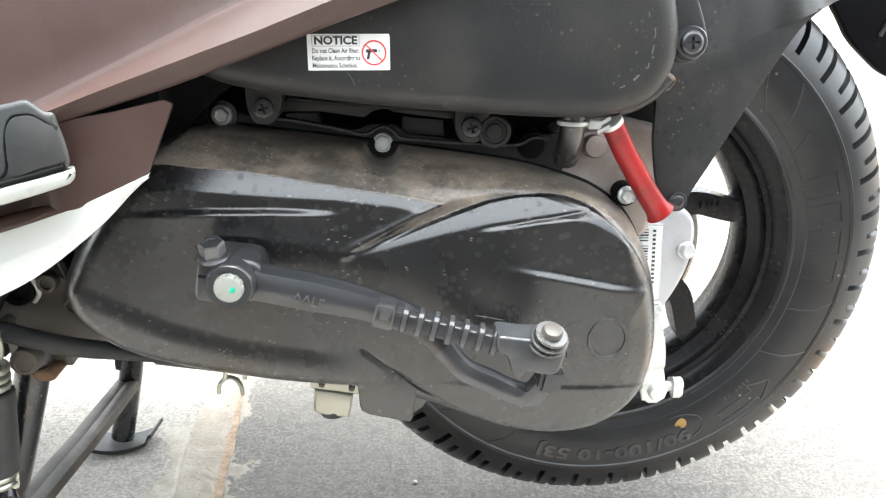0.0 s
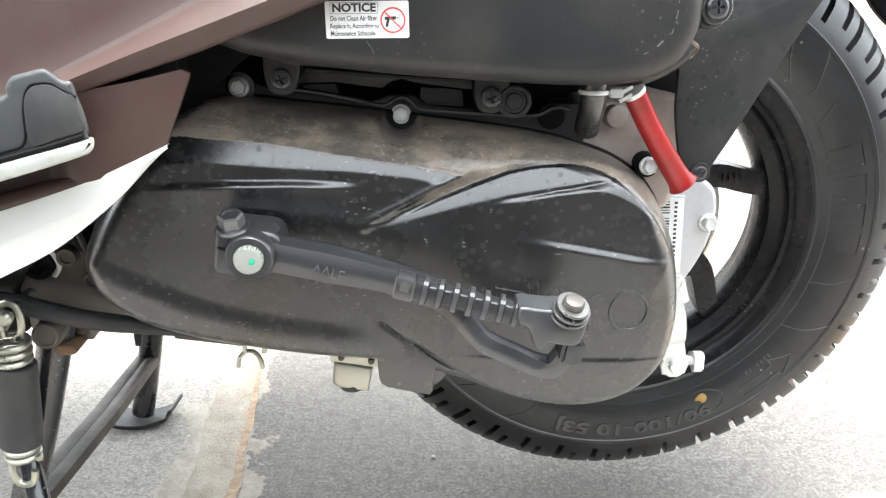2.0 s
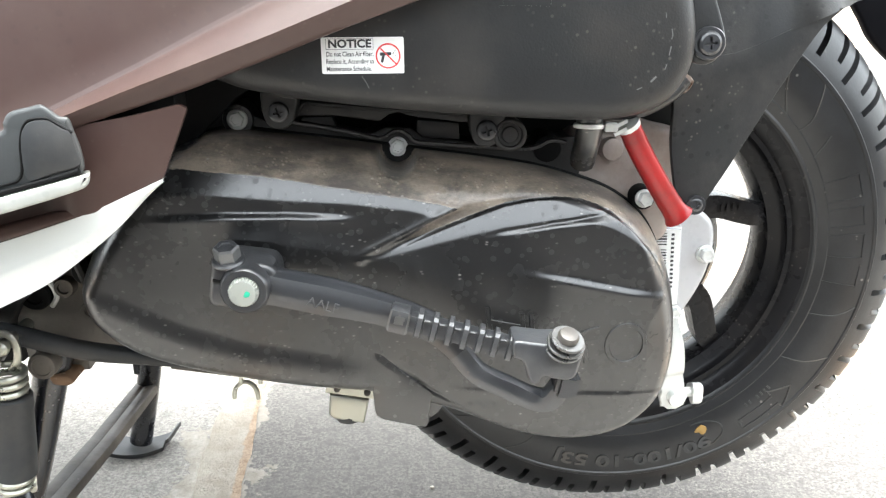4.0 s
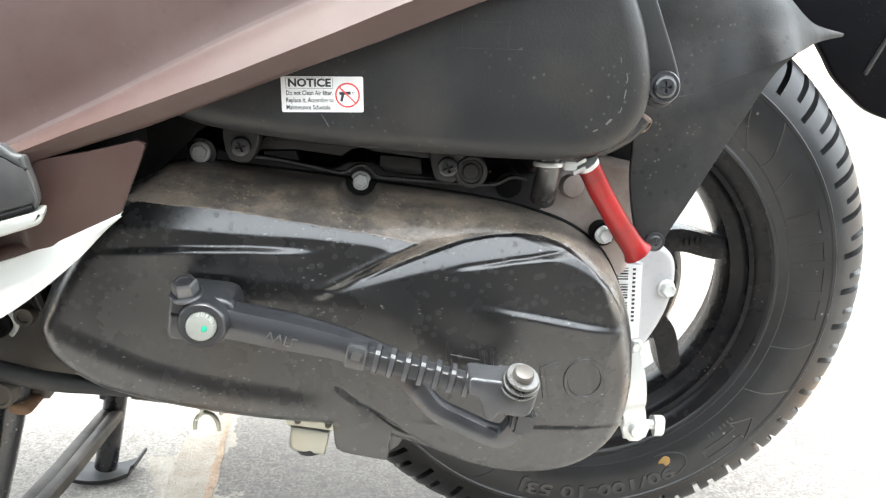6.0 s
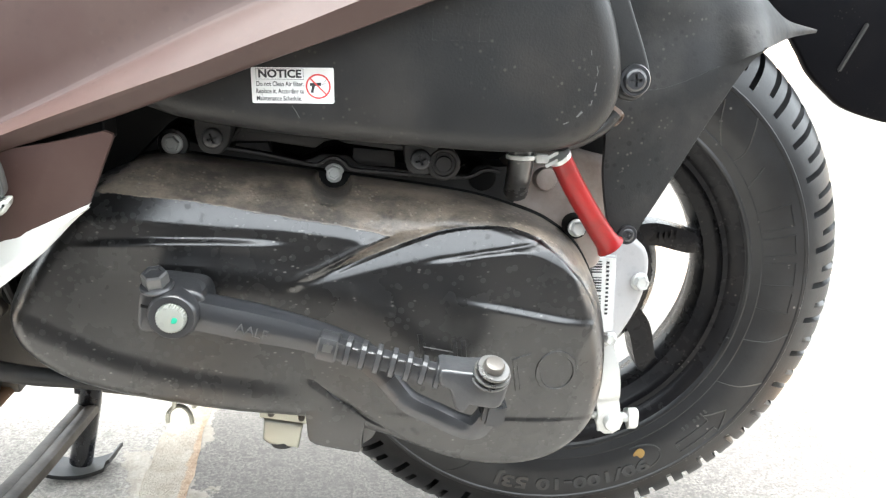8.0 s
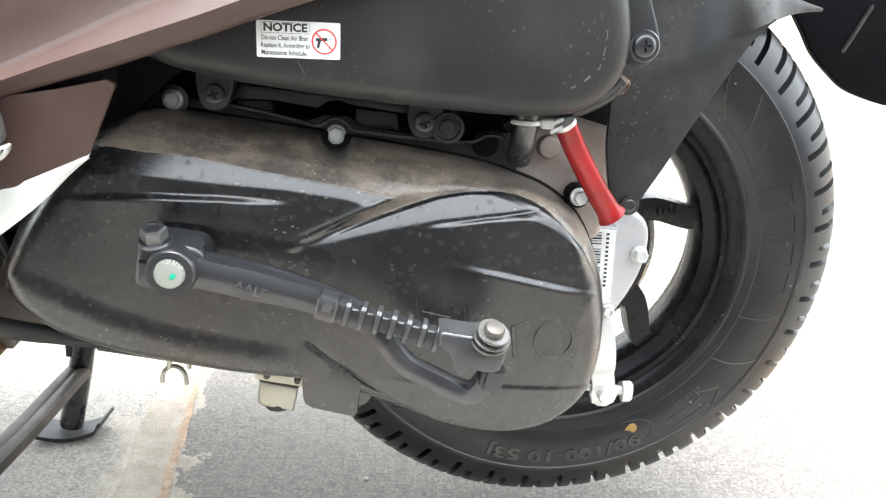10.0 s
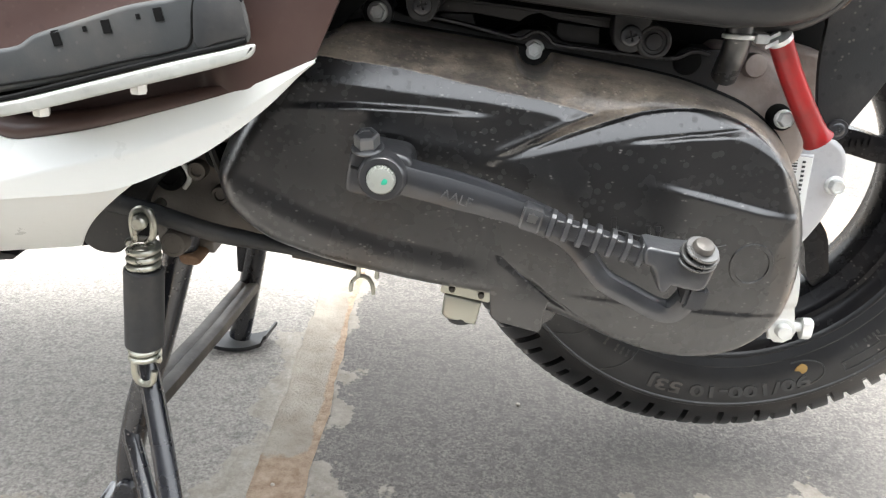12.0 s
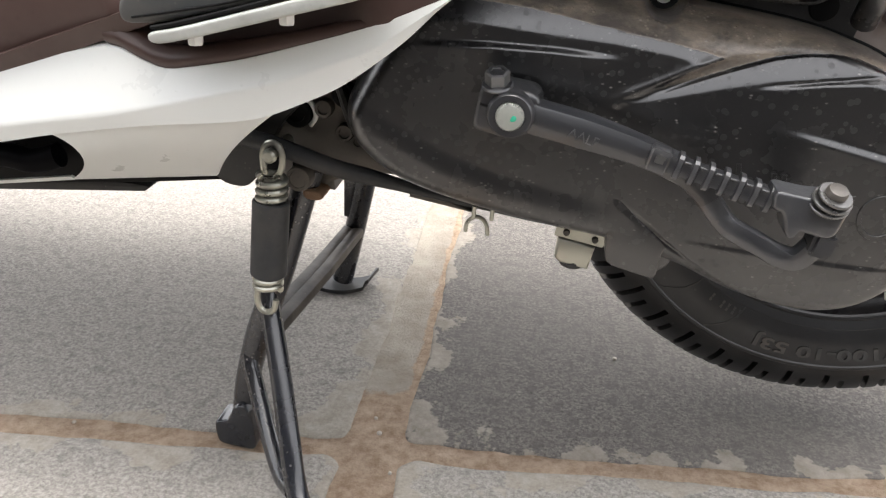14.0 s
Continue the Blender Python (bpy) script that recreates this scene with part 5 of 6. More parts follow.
plate(bm, [(-0.012, 0.293), (0.0165, 0.2915), (0.0200, 0.2380), (-0.012, 0.235)], -0.1080, -0.09, 0.002)
part("raised_pad", bm, GEAR_CASE, gear_case)
# sticker with a bar code, its number shown as plain bars
bm = bmesh.new()
plate(bm, [(-0.0005, 0.2905), (0.0155, 0.2895), (0.0185, 0.2400), (0.0085, 0.2380)], -0.1086, -0.107, 0.0001, 1)
code = part("bar_code_label", bm, PAPER, gear_case, "white bar code sticker on the gear case")
for k in range(24):
    z = 0.2875 - 0.0018 * k
    if k % 7 == 5:
        continue
    bm = bmesh.new()
    box(bm, (0.0035 + 0.00012 * k, -0.1088, z), (0.0068, 0.0003, 0.0005 + 0.0006 * ((k * 7) % 3) / 2))
    part("printed_bar", bm, INK, code)
for k in range(13):
    bm = bmesh.new()
    box(bm, (0.0108 + 0.00018 * k, -0.1088, 0.2868 - 0.0029 * k), (0.0019, 0.0003, 0.0014))
    part("printed_bar", bm, INK, code)

bm = bmesh.new()
tube(bm, smooth([(0.0165, -0.092, 0.232), (0.0195, -0.094, 0.220), (0.023, -0.097, 0.205), (0.0245, -0.0975, 0.188), (0.0255, -0.0935, 0.181), (0.0275, -0.0935, 0.172), (0.0285, -0.0935, 0.158)], 5),
     [0.0066 + 0.0016 * lerp1((i - 4) / 10) for i in range(31)], 12, 0.22, (0, -1, 0), 0.85)
brake = part("brake_arm", bm, ZINC, scooter, "zinc plated rear brake arm")
bm = bmesh.new()
spin(bm, [(0.0098, -0.002), (0.0098, 0.0012), (0.009, 0.002)], aim((0.0285, -0.0935, 0.1645)), 10)
part("arm_end", bm, ZINC, brake)
bm = bmesh.new()
spin(bm, [(0.0052, 0), (0.0052, 0.004), (0.0044, 0.0052), (0.002, 0.0055)], aim((0.0285, -0.0955, 0.1655)), 28)
part("pivot_barrel", bm, ZINC, brake)
bm = bmesh.new()
spin(bm, [(0.0035, 0), (0.0035, 0.008)], aim((0.0345, -0.0915, 0.1665), (1, 0, 0.03)), 18)
spin(bm, [(0.0072, 0.007), (0.0072, 0.0125), (0.006, 0.014)], aim((0.0345, -0.0915, 0.1665), (1, 0, 0.03)), 48, lambda a: 1 + 0.16 * math.cos(3 * a))
part("adjuster_nut", bm, ZINC, brake, "winged adjuster nut")
bm = bmesh.new()
tube(bm, [(0.03, -0.0905, 0.166), (-0.02, -0.085, 0.170), (-0.09, -0.08, 0.185)], 0.0026, 10)
part("brake_rod", bm, ZINC, brake)

a, b = Vector((-0.0395, -0.168, 0.3640)), Vector((-0.0030, -0.153, 0.3115))
bm = bmesh.new()
pts = smooth([a, a.lerp(b, 0.3) + Vector((-0.0008, 0, -0.0008)), a.lerp(b, 0.7) + Vector((-0.0008, 0, -0.0006)), b], 8)
n = len(pts)
tube(bm, pts, [along([(0, 0.0060), (0.5, 0.0062), (0.86, 0.0066), (0.94, 0.0074), (1.0, 0.0085)], i / (n - 1)) for i in range(n)], 20, 0.75, (0, -1, 0))
drain = part("drain_tube", bm, RED, scooter, "bright red rubber drain tube with a flat end")
bm = bmesh.new()
t = (b - a).normalized()
tube(bm, [a - t * 0.003, a - t * 0.0005], 0.0064, 18)
for k in (-1, 1):
    box(bm, a + Vector((-0.006, -0.005, 0.001 + 0.002 * k)), (0.007, 0.0015, 0.0018), Matrix.Rotation(radians(-30), 4, "Y"))
part("hose_clip", bm, ZINC, drain, "plated spring clip")
bm = bmesh.new()
tube(bm, smooth([(-0.0615, -0.170, 0.380), (-0.0612, -0.170, 0.368), (-0.0608, -0.166, 0.357), (-0.0605, -0.160, 0.350), (-0.060, -0.154, 0.343)], 5), 0.0068, 18)
hose = part("breather_hose", bm, COVER, scooter, "black rubber breather hose")
bm = bmesh.new()
spin(bm, [(0.0079, -0.0012), (0.0082, -0.0008), (0.0082, 0.0008), (0.0079, 0.0012)], aim((-0.0612, -0.170, 0.3655), (0, 0.08, 1)), 28)
box(bm, (-0.051, -0.174, 0.3655), (0.007, 0.004, 0.0045), None, 0.0006)
part("hose_clamp", bm, ZINC, hose, "plated wire clamp")

# ---- bodywork ----
def side_panel():
    up = [(-0.62, 0.245), (-0.50, 0.292), (-0.40, 0.335), (-0.307, 0.381), (-0.269, 0.3995), (-0.238, 0.4155), (-0.209, 0.430), (-0.180, 0.4435), (-0.12, 0.470), (0.0, 0.515), (0.12, 0.55)]
    low = [(-0.62, 0.262), (-0.50, 0.302), (-0.40, 0.340), (-0.302, 0.3775), (-0.273, 0.3892), (-0.212, 0.4125), (-0.170, 0.4298), (-0.138, 0.4435), (-0.09, 0.462), (0.0, 0.495), (0.12, 0.532)]
    rim = [(-0.62, 0.252), (-0.50, 0.292), (-0.40, 0.331), (-0.305, 0.3705), (-0.292, 0.3755), (-0.248, 0.3902), (-0.211, 0.4045), (-0.185, 0.4150), (-0.149, 0.4285), (-0.106, 0.4460), (0.0, 0.484), (0.12, 0.522)]

    def fn(u, v):
        x = -0.60 + 0.70 * u
        zu, zl, zr = along(up, x), along(low, x), along(rim, x)
        zu = max(zu, zl + 0.004)
        rows = [(zr + 0.001, -0.205), (zr - 0.0005, -0.226), (zr, -0.2315), (zl - 0.001, -0.2365), (zl + 0.0008, -0.2372), (zl + 0.6 * (zu - zl), -0.2285), (zu - 0.0005, -0.2215), (zu + 0.002, -0.2205), (zu + 0.05, -0.219), (zu + 0.12, -0.211), (zu + 0.2, -0.198), (max(zu + 0.22, 0.66), -0.19), (0.74, -0.165)]
        k = v * (len(rows) - 1)
        i = min(int(k), len(rows) - 2)
        f = k - i
        return (x, rows[i][1] * (1 - f) + rows[i + 1][1] * f, rows[i][0] * (1 - f) + rows[i + 1][0] * f)

    near = part("side_panel", sheet(fn, 140, 48, 0.0025), BROWN, scooter, "satin brown side panel with a pale-lit crease", 50)

    # far panel is unseen, added so that the body shades the ground
    def far(u, v):
        x, y, z = fn(u, v)
        return (x, -y, z)

    part("side_panel", sheet(far, 70, 48, -0.0025), BROWN, scooter, "unseen satin brown far side panel, added for the body's shade", 50)
    return near


side_panel()


def seat(u, v):
    """The long seat, unseen, added to close the body above and shade the ground."""
    x = -0.62 + 0.76 * u
    a = math.pi * v
    return (x, -0.172 * math.cos(a), 0.735 + (0.065 + 0.01 * math.sin(6 * u)) * math.sin(a) ** 0.6 * (1 - (2 * u - 1) ** 8))


part("seat", sheet(seat, 40, 24), SLEEVE, scooter, "unseen black vinyl seat, added so the body shades the ground", 50)
# floorboard is unseen too, added for the shade under it
bm = bmesh.new()
box(bm, (-0.80, 0, 0.292), (0.60, 0.40, 0.02), None, 0.004)
part("floorboard", bm, BLACK_PLASTIC, scooter, "unseen black floorboard in front of the seat, added for its shade")

# lower brown trim: rear fin and the recess for the foot rest
def fin_lean(x, z):
    t = (x + 0.281) - (z - 0.36) * 0.46
    return 0.10 * (t + math.sqrt(t * t + 1e-6)) - 0.04 * min(t, 0)


def fin_sheet(u, v):
    x = -0.43 + (0.43 - 0.2505) * u
    top = along([(-0.43, 0.334), (-0.36, 0.3555), (-0.30, 0.3738), (-0.274, 0.3788), (-0.2535, 0.3836), (-0.2505, 0.3820)], x)
    low = along([(-0.43, 0.300), (-0.400, 0.302), (-0.372, 0.307), (-0.335, 0.319), (-0.299, 0.333), (-0.2640, 0.3490), (-0.2505, 0.3805)], x)
    z = low + (top - low) * v
    y = -0.2315 + fin_lean(x, z) + 0.010 * lerp1((-0.30 - x) / 0.02)
    return (x, float(y), z)


part("lower_trim", sheet(fin_sheet, 160, 40, 0.003), BROWN, scooter, "satin brown lower trim fin", 30)


def recess_lip(u, v):
    x = -0.437 + 0.160 * u
    z = along([(-0.44, 0.3180), (-0.43, 0.3155), (-0.420, 0.3105), (-0.411, 0.3070), (-0.402, 0.3062), (-0.370, 0.3130), (-0.335, 0.3235), (-0.299, 0.3355), (-0.262, 0.3495)], x)
    a = math.pi * v
    return (x, -0.2285 - 0.0055 * math.sin(a) * (1 - 0.7 * u), z - 0.004 + (0.011 * (1 - u) ** 0.7 * min(1.0, 0.8 + 5 * u) + 0.004) * v)


part("recess_lip", sheet(recess_lip, 60, 12, 0.006), BROWN, scooter, "brown lip under the foot rest", 50)


def board_edge(u, v):
    x = -0.64 + 0.222 * u
    z = along([(-0.64, 0.266), (-0.492, 0.3036), (-0.445, 0.3155), (-0.432, 0.3160), (-0.421, 0.3105), (-0.415, 0.3075)], x)
    top = along([(-0.64, 0.35), (-0.47, 0.372), (-0.436, 0.372), (-0.426, 0.350), (-0.419, 0.318), (-0.4175, 0.306)], x)
    bulge = math.sin(math.pi * min(1, v * 1.1))
    return (x, -0.231 - 0.006 * bulge + 0.012 * float(lerp1((x + 0.432) / 0.014)), z + (top - z) * v)


part("floor_edge", sheet(board_edge, 70, 20, 0.004), BROWN, scooter, "brown edge moulding of the floorboard", 50)
# recess shade put in as a near-black plate
bm = bmesh.new()
plate(bm, [(-0.43, 0.31), (-0.27, 0.352), (-0.27, 0.376), (-0.43, 0.36)], -0.2185, -0.20, 0.001)
part("recess_back", bm, DARK, scooter, "near-black plate standing for the shaded recess behind the foot rest")

WT = [(-0.66, 0.259), (-0.56, 0.2865), (-0.492, 0.3042), (-0.4440, 0.3162), (-0.4350, 0.3172), (-0.4280, 0.3158), (-0.4195, 0.3112), (-0.411, 0.3078), (-0.402, 0.3070), (-0.370, 0.3135), (-0.3432, 0.3216), (-0.299, 0.3360), (-0.2625, 0.3510)]
WB = [(-0.66, 0.221), (-0.56, 0.244), (-0.500, 0.258), (-0.470, 0.2650), (-0.418, 0.2750), (-0.372, 0.2815), (-0.354, 0.2858), (-0.338, 0.2925), (-0.314, 0.3050), (-0.287, 0.3260), (-0.270, 0.3430), (-0.2625, 0.3495)]
_wt = smooth([(x, 0, z) for x, z in WT], 8)
_wb = smooth([(x, 0, z) for x, z in WB], 8)
WTF = [(p.x, p.z) for p in _wt]
WBF = [(p.x, p.z) for p in _wb]


def white_upper(u, v):
    x = -0.655 + (0.655 - 0.2625) * u
    zt, zb = along(WTF, x), along(WBF, x)
    rear = lerp1((x + 0.40) / 0.13)
    y_top, y_bot = -0.2310, -0.2360 + 0.006 * rear
    mid = 0.7
    zc = along([(-0.66, 0.2330), (-0.5026, 0.2669), (-0.4361, 0.2798), (-0.3439, 0.3047), (-0.3015, 0.3222), (-0.2625, 0.3502)], x)
    zc = min(max(zc, zb + 0.0004), zt - 0.0003)
    y_mid = -0.2390 + 0.0065 * rear
    y = y_top + (y_mid - y_top) * v / mid if v < mid else y_mid + (y_bot - y_mid) * (v - mid) / (1 - mid)
    if v < 0.04:
        y += 0.004
    return (x, y, zt + (zc - zt) * v / mid if v < mid else zc + (zb - zc) * (v - mid) / (1 - mid))


white = part("under_panel", sheet(white_upper, 150, 26, 0.003), WHITE, scooter, "satin white lower side panel", 40)


def white_lower(u, v):
    a, b = Vector((-0.473, -0.2352, 0.2640)), Vector((-0.3500, -0.2330, 0.2890))
    top = a.lerp(b, u)
    top.z = along(WBF, top.x)
    c, d = Vector((-0.4965, -0.190, 0.2194)), Vector((-0.4030, -0.190, 0.2325))
    low = c.lerp(d, u)
    p = top.lerp(low, v)
    p.x += -0.004 * math.sin(math.pi * v) * u + 0.016 * math.sin(math.pi * v ** 0.8) * (1 - u) ** 2
    p.y -= 0.004 * math.sin(math.pi * v)
    return p


part("under_panel_fold", sheet(white_lower, 60, 24, 0.003), WHITE, white, "inward-folded lower face", 40)


def white_strip(u, v):
    x = -0.66 + 0.165 * u
    z = along([(-0.66, 0.190), (-0.5454, 0.2110), (-0.495, 0.2194)], x)
    return (x, -0.190 - 0.004 * v, z + 0.0035 * v)


part("opening_rim", sheet(white_strip, 30, 4, 0.003), WHITE, white)


# near-black plate stands for the shaded cavity behind the panel
bm = bmesh.new()
plate(bm, [(-0.66, 0.165), (-0.50, 0.185), (-0.40, 0.20), (-0.36, 0.24), (-0.36, 0.30), (-0.66, 0.30)], -0.105, -0.06, 0.002)
inner = part("inner_frame", bm, DARK, scooter, "near-black plate standing for the shaded cavity behind the side panel")
bm = bmesh.new()
tube(bm, smooth([(-0.66, -0.118, 0.192), (-0.60, -0.118, 0.2), (-0.575, -0.118, 0.198), (-0.555, -0.116, 0.204)], 6), 0.009, 16)
part("frame_tube", bm, GLOSS, inner)
bm = bmesh.new()
plate(bm, [(-0.64, 0.158), (-0.508, 0.1715), (-0.5045, 0.1745), (-0.507, 0.1765), (-0.53, 0.1775), (-0.64, 0.166)], -0.09, -0.04, 0.001)
part("belly_tray", bm, BLACK_PLASTIC, scooter, "thin black tray under the floor")
bm = bmesh.new()
plate(bm, [(p.x, p.z) for p in smooth([(-0.428, 0, 0.220), (-0.424, 0, 0.2075), (-0.410, 0, 0.2050), (-0.402, 0, 0.210), (-0.393, 0, 0.224), (-0.383, 0, 0.248), (-0.36, 0, 0.275), (-0.36, 0, 0.29), (-0.40, 0, 0.26)], 5, True)], -0.138, -0.126, 0.0015)
part("inner_shield", bm, BLACK_PLASTIC, scooter, "black plastic shield behind the white panel")

# near-black blocks added behind the panels: shade in the gaps as colour
for name, pts, y0, y1 in (("inner_fairing", [(-0.42, 0.26), (-0.36, 0.285), (-0.325, 0.30), (-0.275, 0.345), (-0.245, 0.375), (-0.225, 0.388), (-0.20, 0.42), (-0.42, 0.42)], -0.150, -0.05),
                          ("inner_fairing", [(-0.60, 0.24), (-0.42, 0.27), (-0.40, 0.30), (-0.30, 0.345), (-0.26, 0.375), (-0.26, 0.39), (-0.60, 0.39)], -0.2085, -0.19)):
    bm = bmesh.new()
    plate(bm, pts, y0, y1, 0.001)
    part(name, bm, DARK, scooter, "near-black block added to darken the gaps behind the panels")

# ---- passenger foot rest ----
def swept(bm):
    """Leans the hidden back of a plate forwards, along the folded rest."""
    for v in bm.verts:
        d = max(0.0, v.co.y + 0.269)
        v.co.x -= 0.40 * d
        v.co.z -= 0.20 * d
    return bm


bm = bmesh.new()
PAD = [(p.x, p.z) for p in smooth([(-0.404, 0, 0.3345), (-0.383, 0, 0.3370), (-0.345, 0, 0.3465), (-0.317, 0, 0.3535), (-0.302, 0, 0.3575), (-0.290, 0, 0.3610), (-0.2803, 0, 0.3638), (-0.2800, 0, 0.3720), (-0.2820, 0, 0.3800), (-0.2832, 0, 0.3846), (-0.2865, 0, 0.3853), (-0.2900, 0, 0.3880), (-0.2930, 0, 0.3896),
                                  (-0.298, 0, 0.3885), (-0.305, 0, 0.3865), (-0.308, 0, 0.3825), (-0.3098, 0, 0.3790), (-0.328, 0, 0.3750), (-0.354, 0, 0.3660), (-0.368, 0, 0.3610), (-0.376, 0, 0.3560), (-0.391, 0, 0.3525), (-0.404, 0, 0.3455)], 4, True)]
plate(bm, PAD, -0.269, -0.225, 0.0022, 4)
rest = part("foot_rest", swept(bm), RUBBER_GREY, scooter, "folding passenger foot rest with grey rubber pad", 45)
bm = bmesh.new()
plate(bm, [(p.x, p.z) for p in smooth([(-0.3005, 0, 0.3803), (-0.297, 0, 0.3832), (-0.291, 0, 0.3836), (-0.286, 0, 0.3806), (-0.2832, 0, 0.3792), (-0.2815, 0, 0.372), (-0.2812, 0, 0.3662), (-0.291, 0, 0.3632), (-0.3015, 0, 0.3605), (-0.3022, 0, 0.374)], 4, True)], -0.2700, -0.262, 0.0006, 2)
part("worn_nose", swept(bm), SLEEVE, rest, "worn dark rubber nose")
seam = smooth([(-0.2825, -0.2694, 0.3790), (-0.286, -0.2694, 0.3811), (-0.291, -0.2694, 0.3841), (-0.297, -0.2694, 0.3838), (-0.3005, -0.2694, 0.3808), (-0.3025, -0.2694, 0.3740), (-0.304, -0.2694, 0.3620), (-0.311, -0.2694, 0.3582), (-0.331, -0.2694, 0.3530), (-0.36, -0.2694, 0.3450), (-0.400, -0.2694, 0.3365)], 5)
bm = bmesh.new()
tube(bm, [p + Vector((0, 0.0002, 0.0003 * noise.noise(p * 300))) for p in seam], 0.0006, 8)
part("seam", bm, DARK, rest, "dark open seam")
for x, z, big in ((-0.3585, 0.3608, 1), (-0.3464, 0.3655, 0), (-0.3375, 0.3670, 1), (-0.3243, 0.3717, 0), (-0.3160, 0.3730, 1)):
    bm = bmesh.new()
    box(bm, (x, -0.2682, z - 0.001), (0.0050 if big else 0.0031, 0.003, 0.0068 if big else 0.0037), Matrix.Rotation(radians(-12), 4, "Y"), 0.0008)
    part("grip_slot", bm, DARK, rest, "dark slot in the pad")
bm = bmesh.new()
plate(bm, [(p.x, p.z) for p in smooth([(-0.2792, 0, 0.3630), (-0.2778, 0, 0.3612), (-0.2795, 0, 0.3582), (-0.284, 0, 0.3560), (-0.302, 0, 0.3502), (-0.333, 0, 0.3412), (-0.375, 0, 0.3290), (-0.390, 0, 0.3262), (-0.3915, 0, 0.3308), (-0.376, 0, 0.3348), (-0.332, 0, 0.3480), (-0.312, 0, 0.3540), (-0.292, 0, 0.3595)], 5, True)], -0.2715, -0.235, 0.0016, 4)
part("alloy_bar", swept(bm), PALE_ALLOY, rest, "scuffed aluminium bar under the pad")
bm = bmesh.new()
tube(bm, smooth([(-0.391, -0.2698, 0.3328), (-0.376, -0.2698, 0.3364), (-0.332, -0.2698, 0.3496), (-0.312, -0.2698, 0.3554), (-0.292, -0.2698, 0.3609), (-0.2815, -0.2698, 0.3642)], 5), 0.0011, 8)
part("rubber_base", bm, DARK, rest, "dark edge under the pad")
for x, z in ((-0.381, 0.3270), (-0.336, 0.3399)):
    hexbolt(rest, (x, -0.248, z + 0.0015), (0, 0, -1), 0.0038, 0.0065, ZINC, 1.25)

# ---- engine front end beside the stand ----
bm = bmesh.new()
plate(bm, [(p.x, p.z) for p in smooth([(-0.392, 0, 0.258), (-0.372, 0, 0.270), (-0.345, 0, 0.288), (-0.318, 0, 0.295), (-0.28, 0, 0.27), (-0.285, 0, 0.224), (-0.322, 0, 0.2200), (-0.347, 0, 0.213), (-0.366, 0, 0.205), (-0.388, 0, 0.235)], 6, True)], -0.128, -0.08, 0.004, 4)
engine = part("engine_casting", bm, ENGINE, scooter, "dusty cast engine casing with bosses")
for x, z, r, m in ((-0.3725, 0.2575, 0.0095, DARK), (-0.3415, 0.2475, 0.0058, ENGINE), (-0.3325, 0.2425, 0.0045, ENGINE), (-0.3415, 0.272, 0.008, DARK), (-0.355, 0.262, 0.006, ENGINE)):
    bm = bmesh.new()
    spin(bm, [(r, -0.006), (r, 0.004), (r * 0.9, 0.0052), (r * 0.6, 0.0052), (r * 0.55, 0.0035)], aim((x, -0.1295, z)), 28)
    part("boss", bm, m, engine)
bm = bmesh.new()
tube(bm, smooth([(-0.374, -0.132, 0.2665), (-0.364, -0.133, 0.2660), (-0.360, -0.133, 0.2570), (-0.364, -0.132, 0.2500)], 6), 0.0016, 8)
part("spring_clip", bm, ZINC, engine)
bm = bmesh.new()
tube(bm, [(p.x - 0.003, -0.1365, p.z - 0.002) for p in smooth([(-0.344, 0, 0.296), (-0.337, 0, 0.272), (-0.328, 0, 0.252), (-0.307, 0, 0.2350), (-0.282, 0, 0.226), (-0.25, 0, 0.2195), (-0.214, 0, 0.213)], 8)], 0.0035, 10, 1.6)
part("case_flange", bm, BLACK_PLASTIC, crankcase)
bm = bmesh.new()
bar_pts = smooth([(-0.44, -0.136, 0.2465), (-0.411, -0.147, 0.2445), (-0.381, -0.1500, 0.2405), (-0.345, -0.1490, 0.2300), (-0.315, -0.1460, 0.2240), (-0.285, -0.1420, 0.2175), (-0.250, -0.1400, 0.2125), (-0.220, -0.1400, 0.2085), (-0.198, -0.140, 0.2060)], 6)
n = len(bar_pts)
tube(bm, bar_pts, [along([(0, 0.0062), (0.45, 0.0056), (0.6, 0.0036), (1, 0.0030)], i / (n - 1)) for i in range(n)], 14)
part("brake_cable", bm, SLEEVE, scooter, "black sleeved brake cable under the engine")
bm = bmesh.new()
plate(bm, [(-0.297, 0.2165), (-0.262, 0.2090), (-0.255, 0.2055), (-0.297, 0.2115)], -0.139, -0.10, 0.0008)
part("under_rib", bm, ENGINE, scooter)
bm = bmesh.new()
tube(bm, smooth([(-0.2590, -0.1440, 0.1945), (-0.2583, -0.1440, 0.2005), (-0.2540, -0.1440, 0.2050), (-0.2490, -0.1440, 0.2045), (-0.2458, -0.1440, 0.2000), (-0.2448, -0.1440, 0.1935)], 6), 0.0014, 10)
hook = part("wire_hook", bm, YELLOW_ZINC, scooter, "plated wire hook under the engine")
for x in (-0.2545, -0.2430):
    bm = bmesh.new()
    tube(bm, [(x, -0.1445, 0.2045), (x + 0.0004, -0.1445, 0.2125)], 0.0014, 10)
    part("hook_leg", bm, YELLOW_ZINC, hook)
# cable clip
bm = bmesh.new()
box(bm, (-0.1875, -0.1565, 0.2065), (0.0305, 0.002, 0.0085), Matrix.Rotation(radians(9), 4, "Y"), 0.0006)
clip = part("cable_bracket", bm, YELLOW_ZINC, scooter, "plated bracket with a rubber stop under the engine")
bm = bmesh.new()
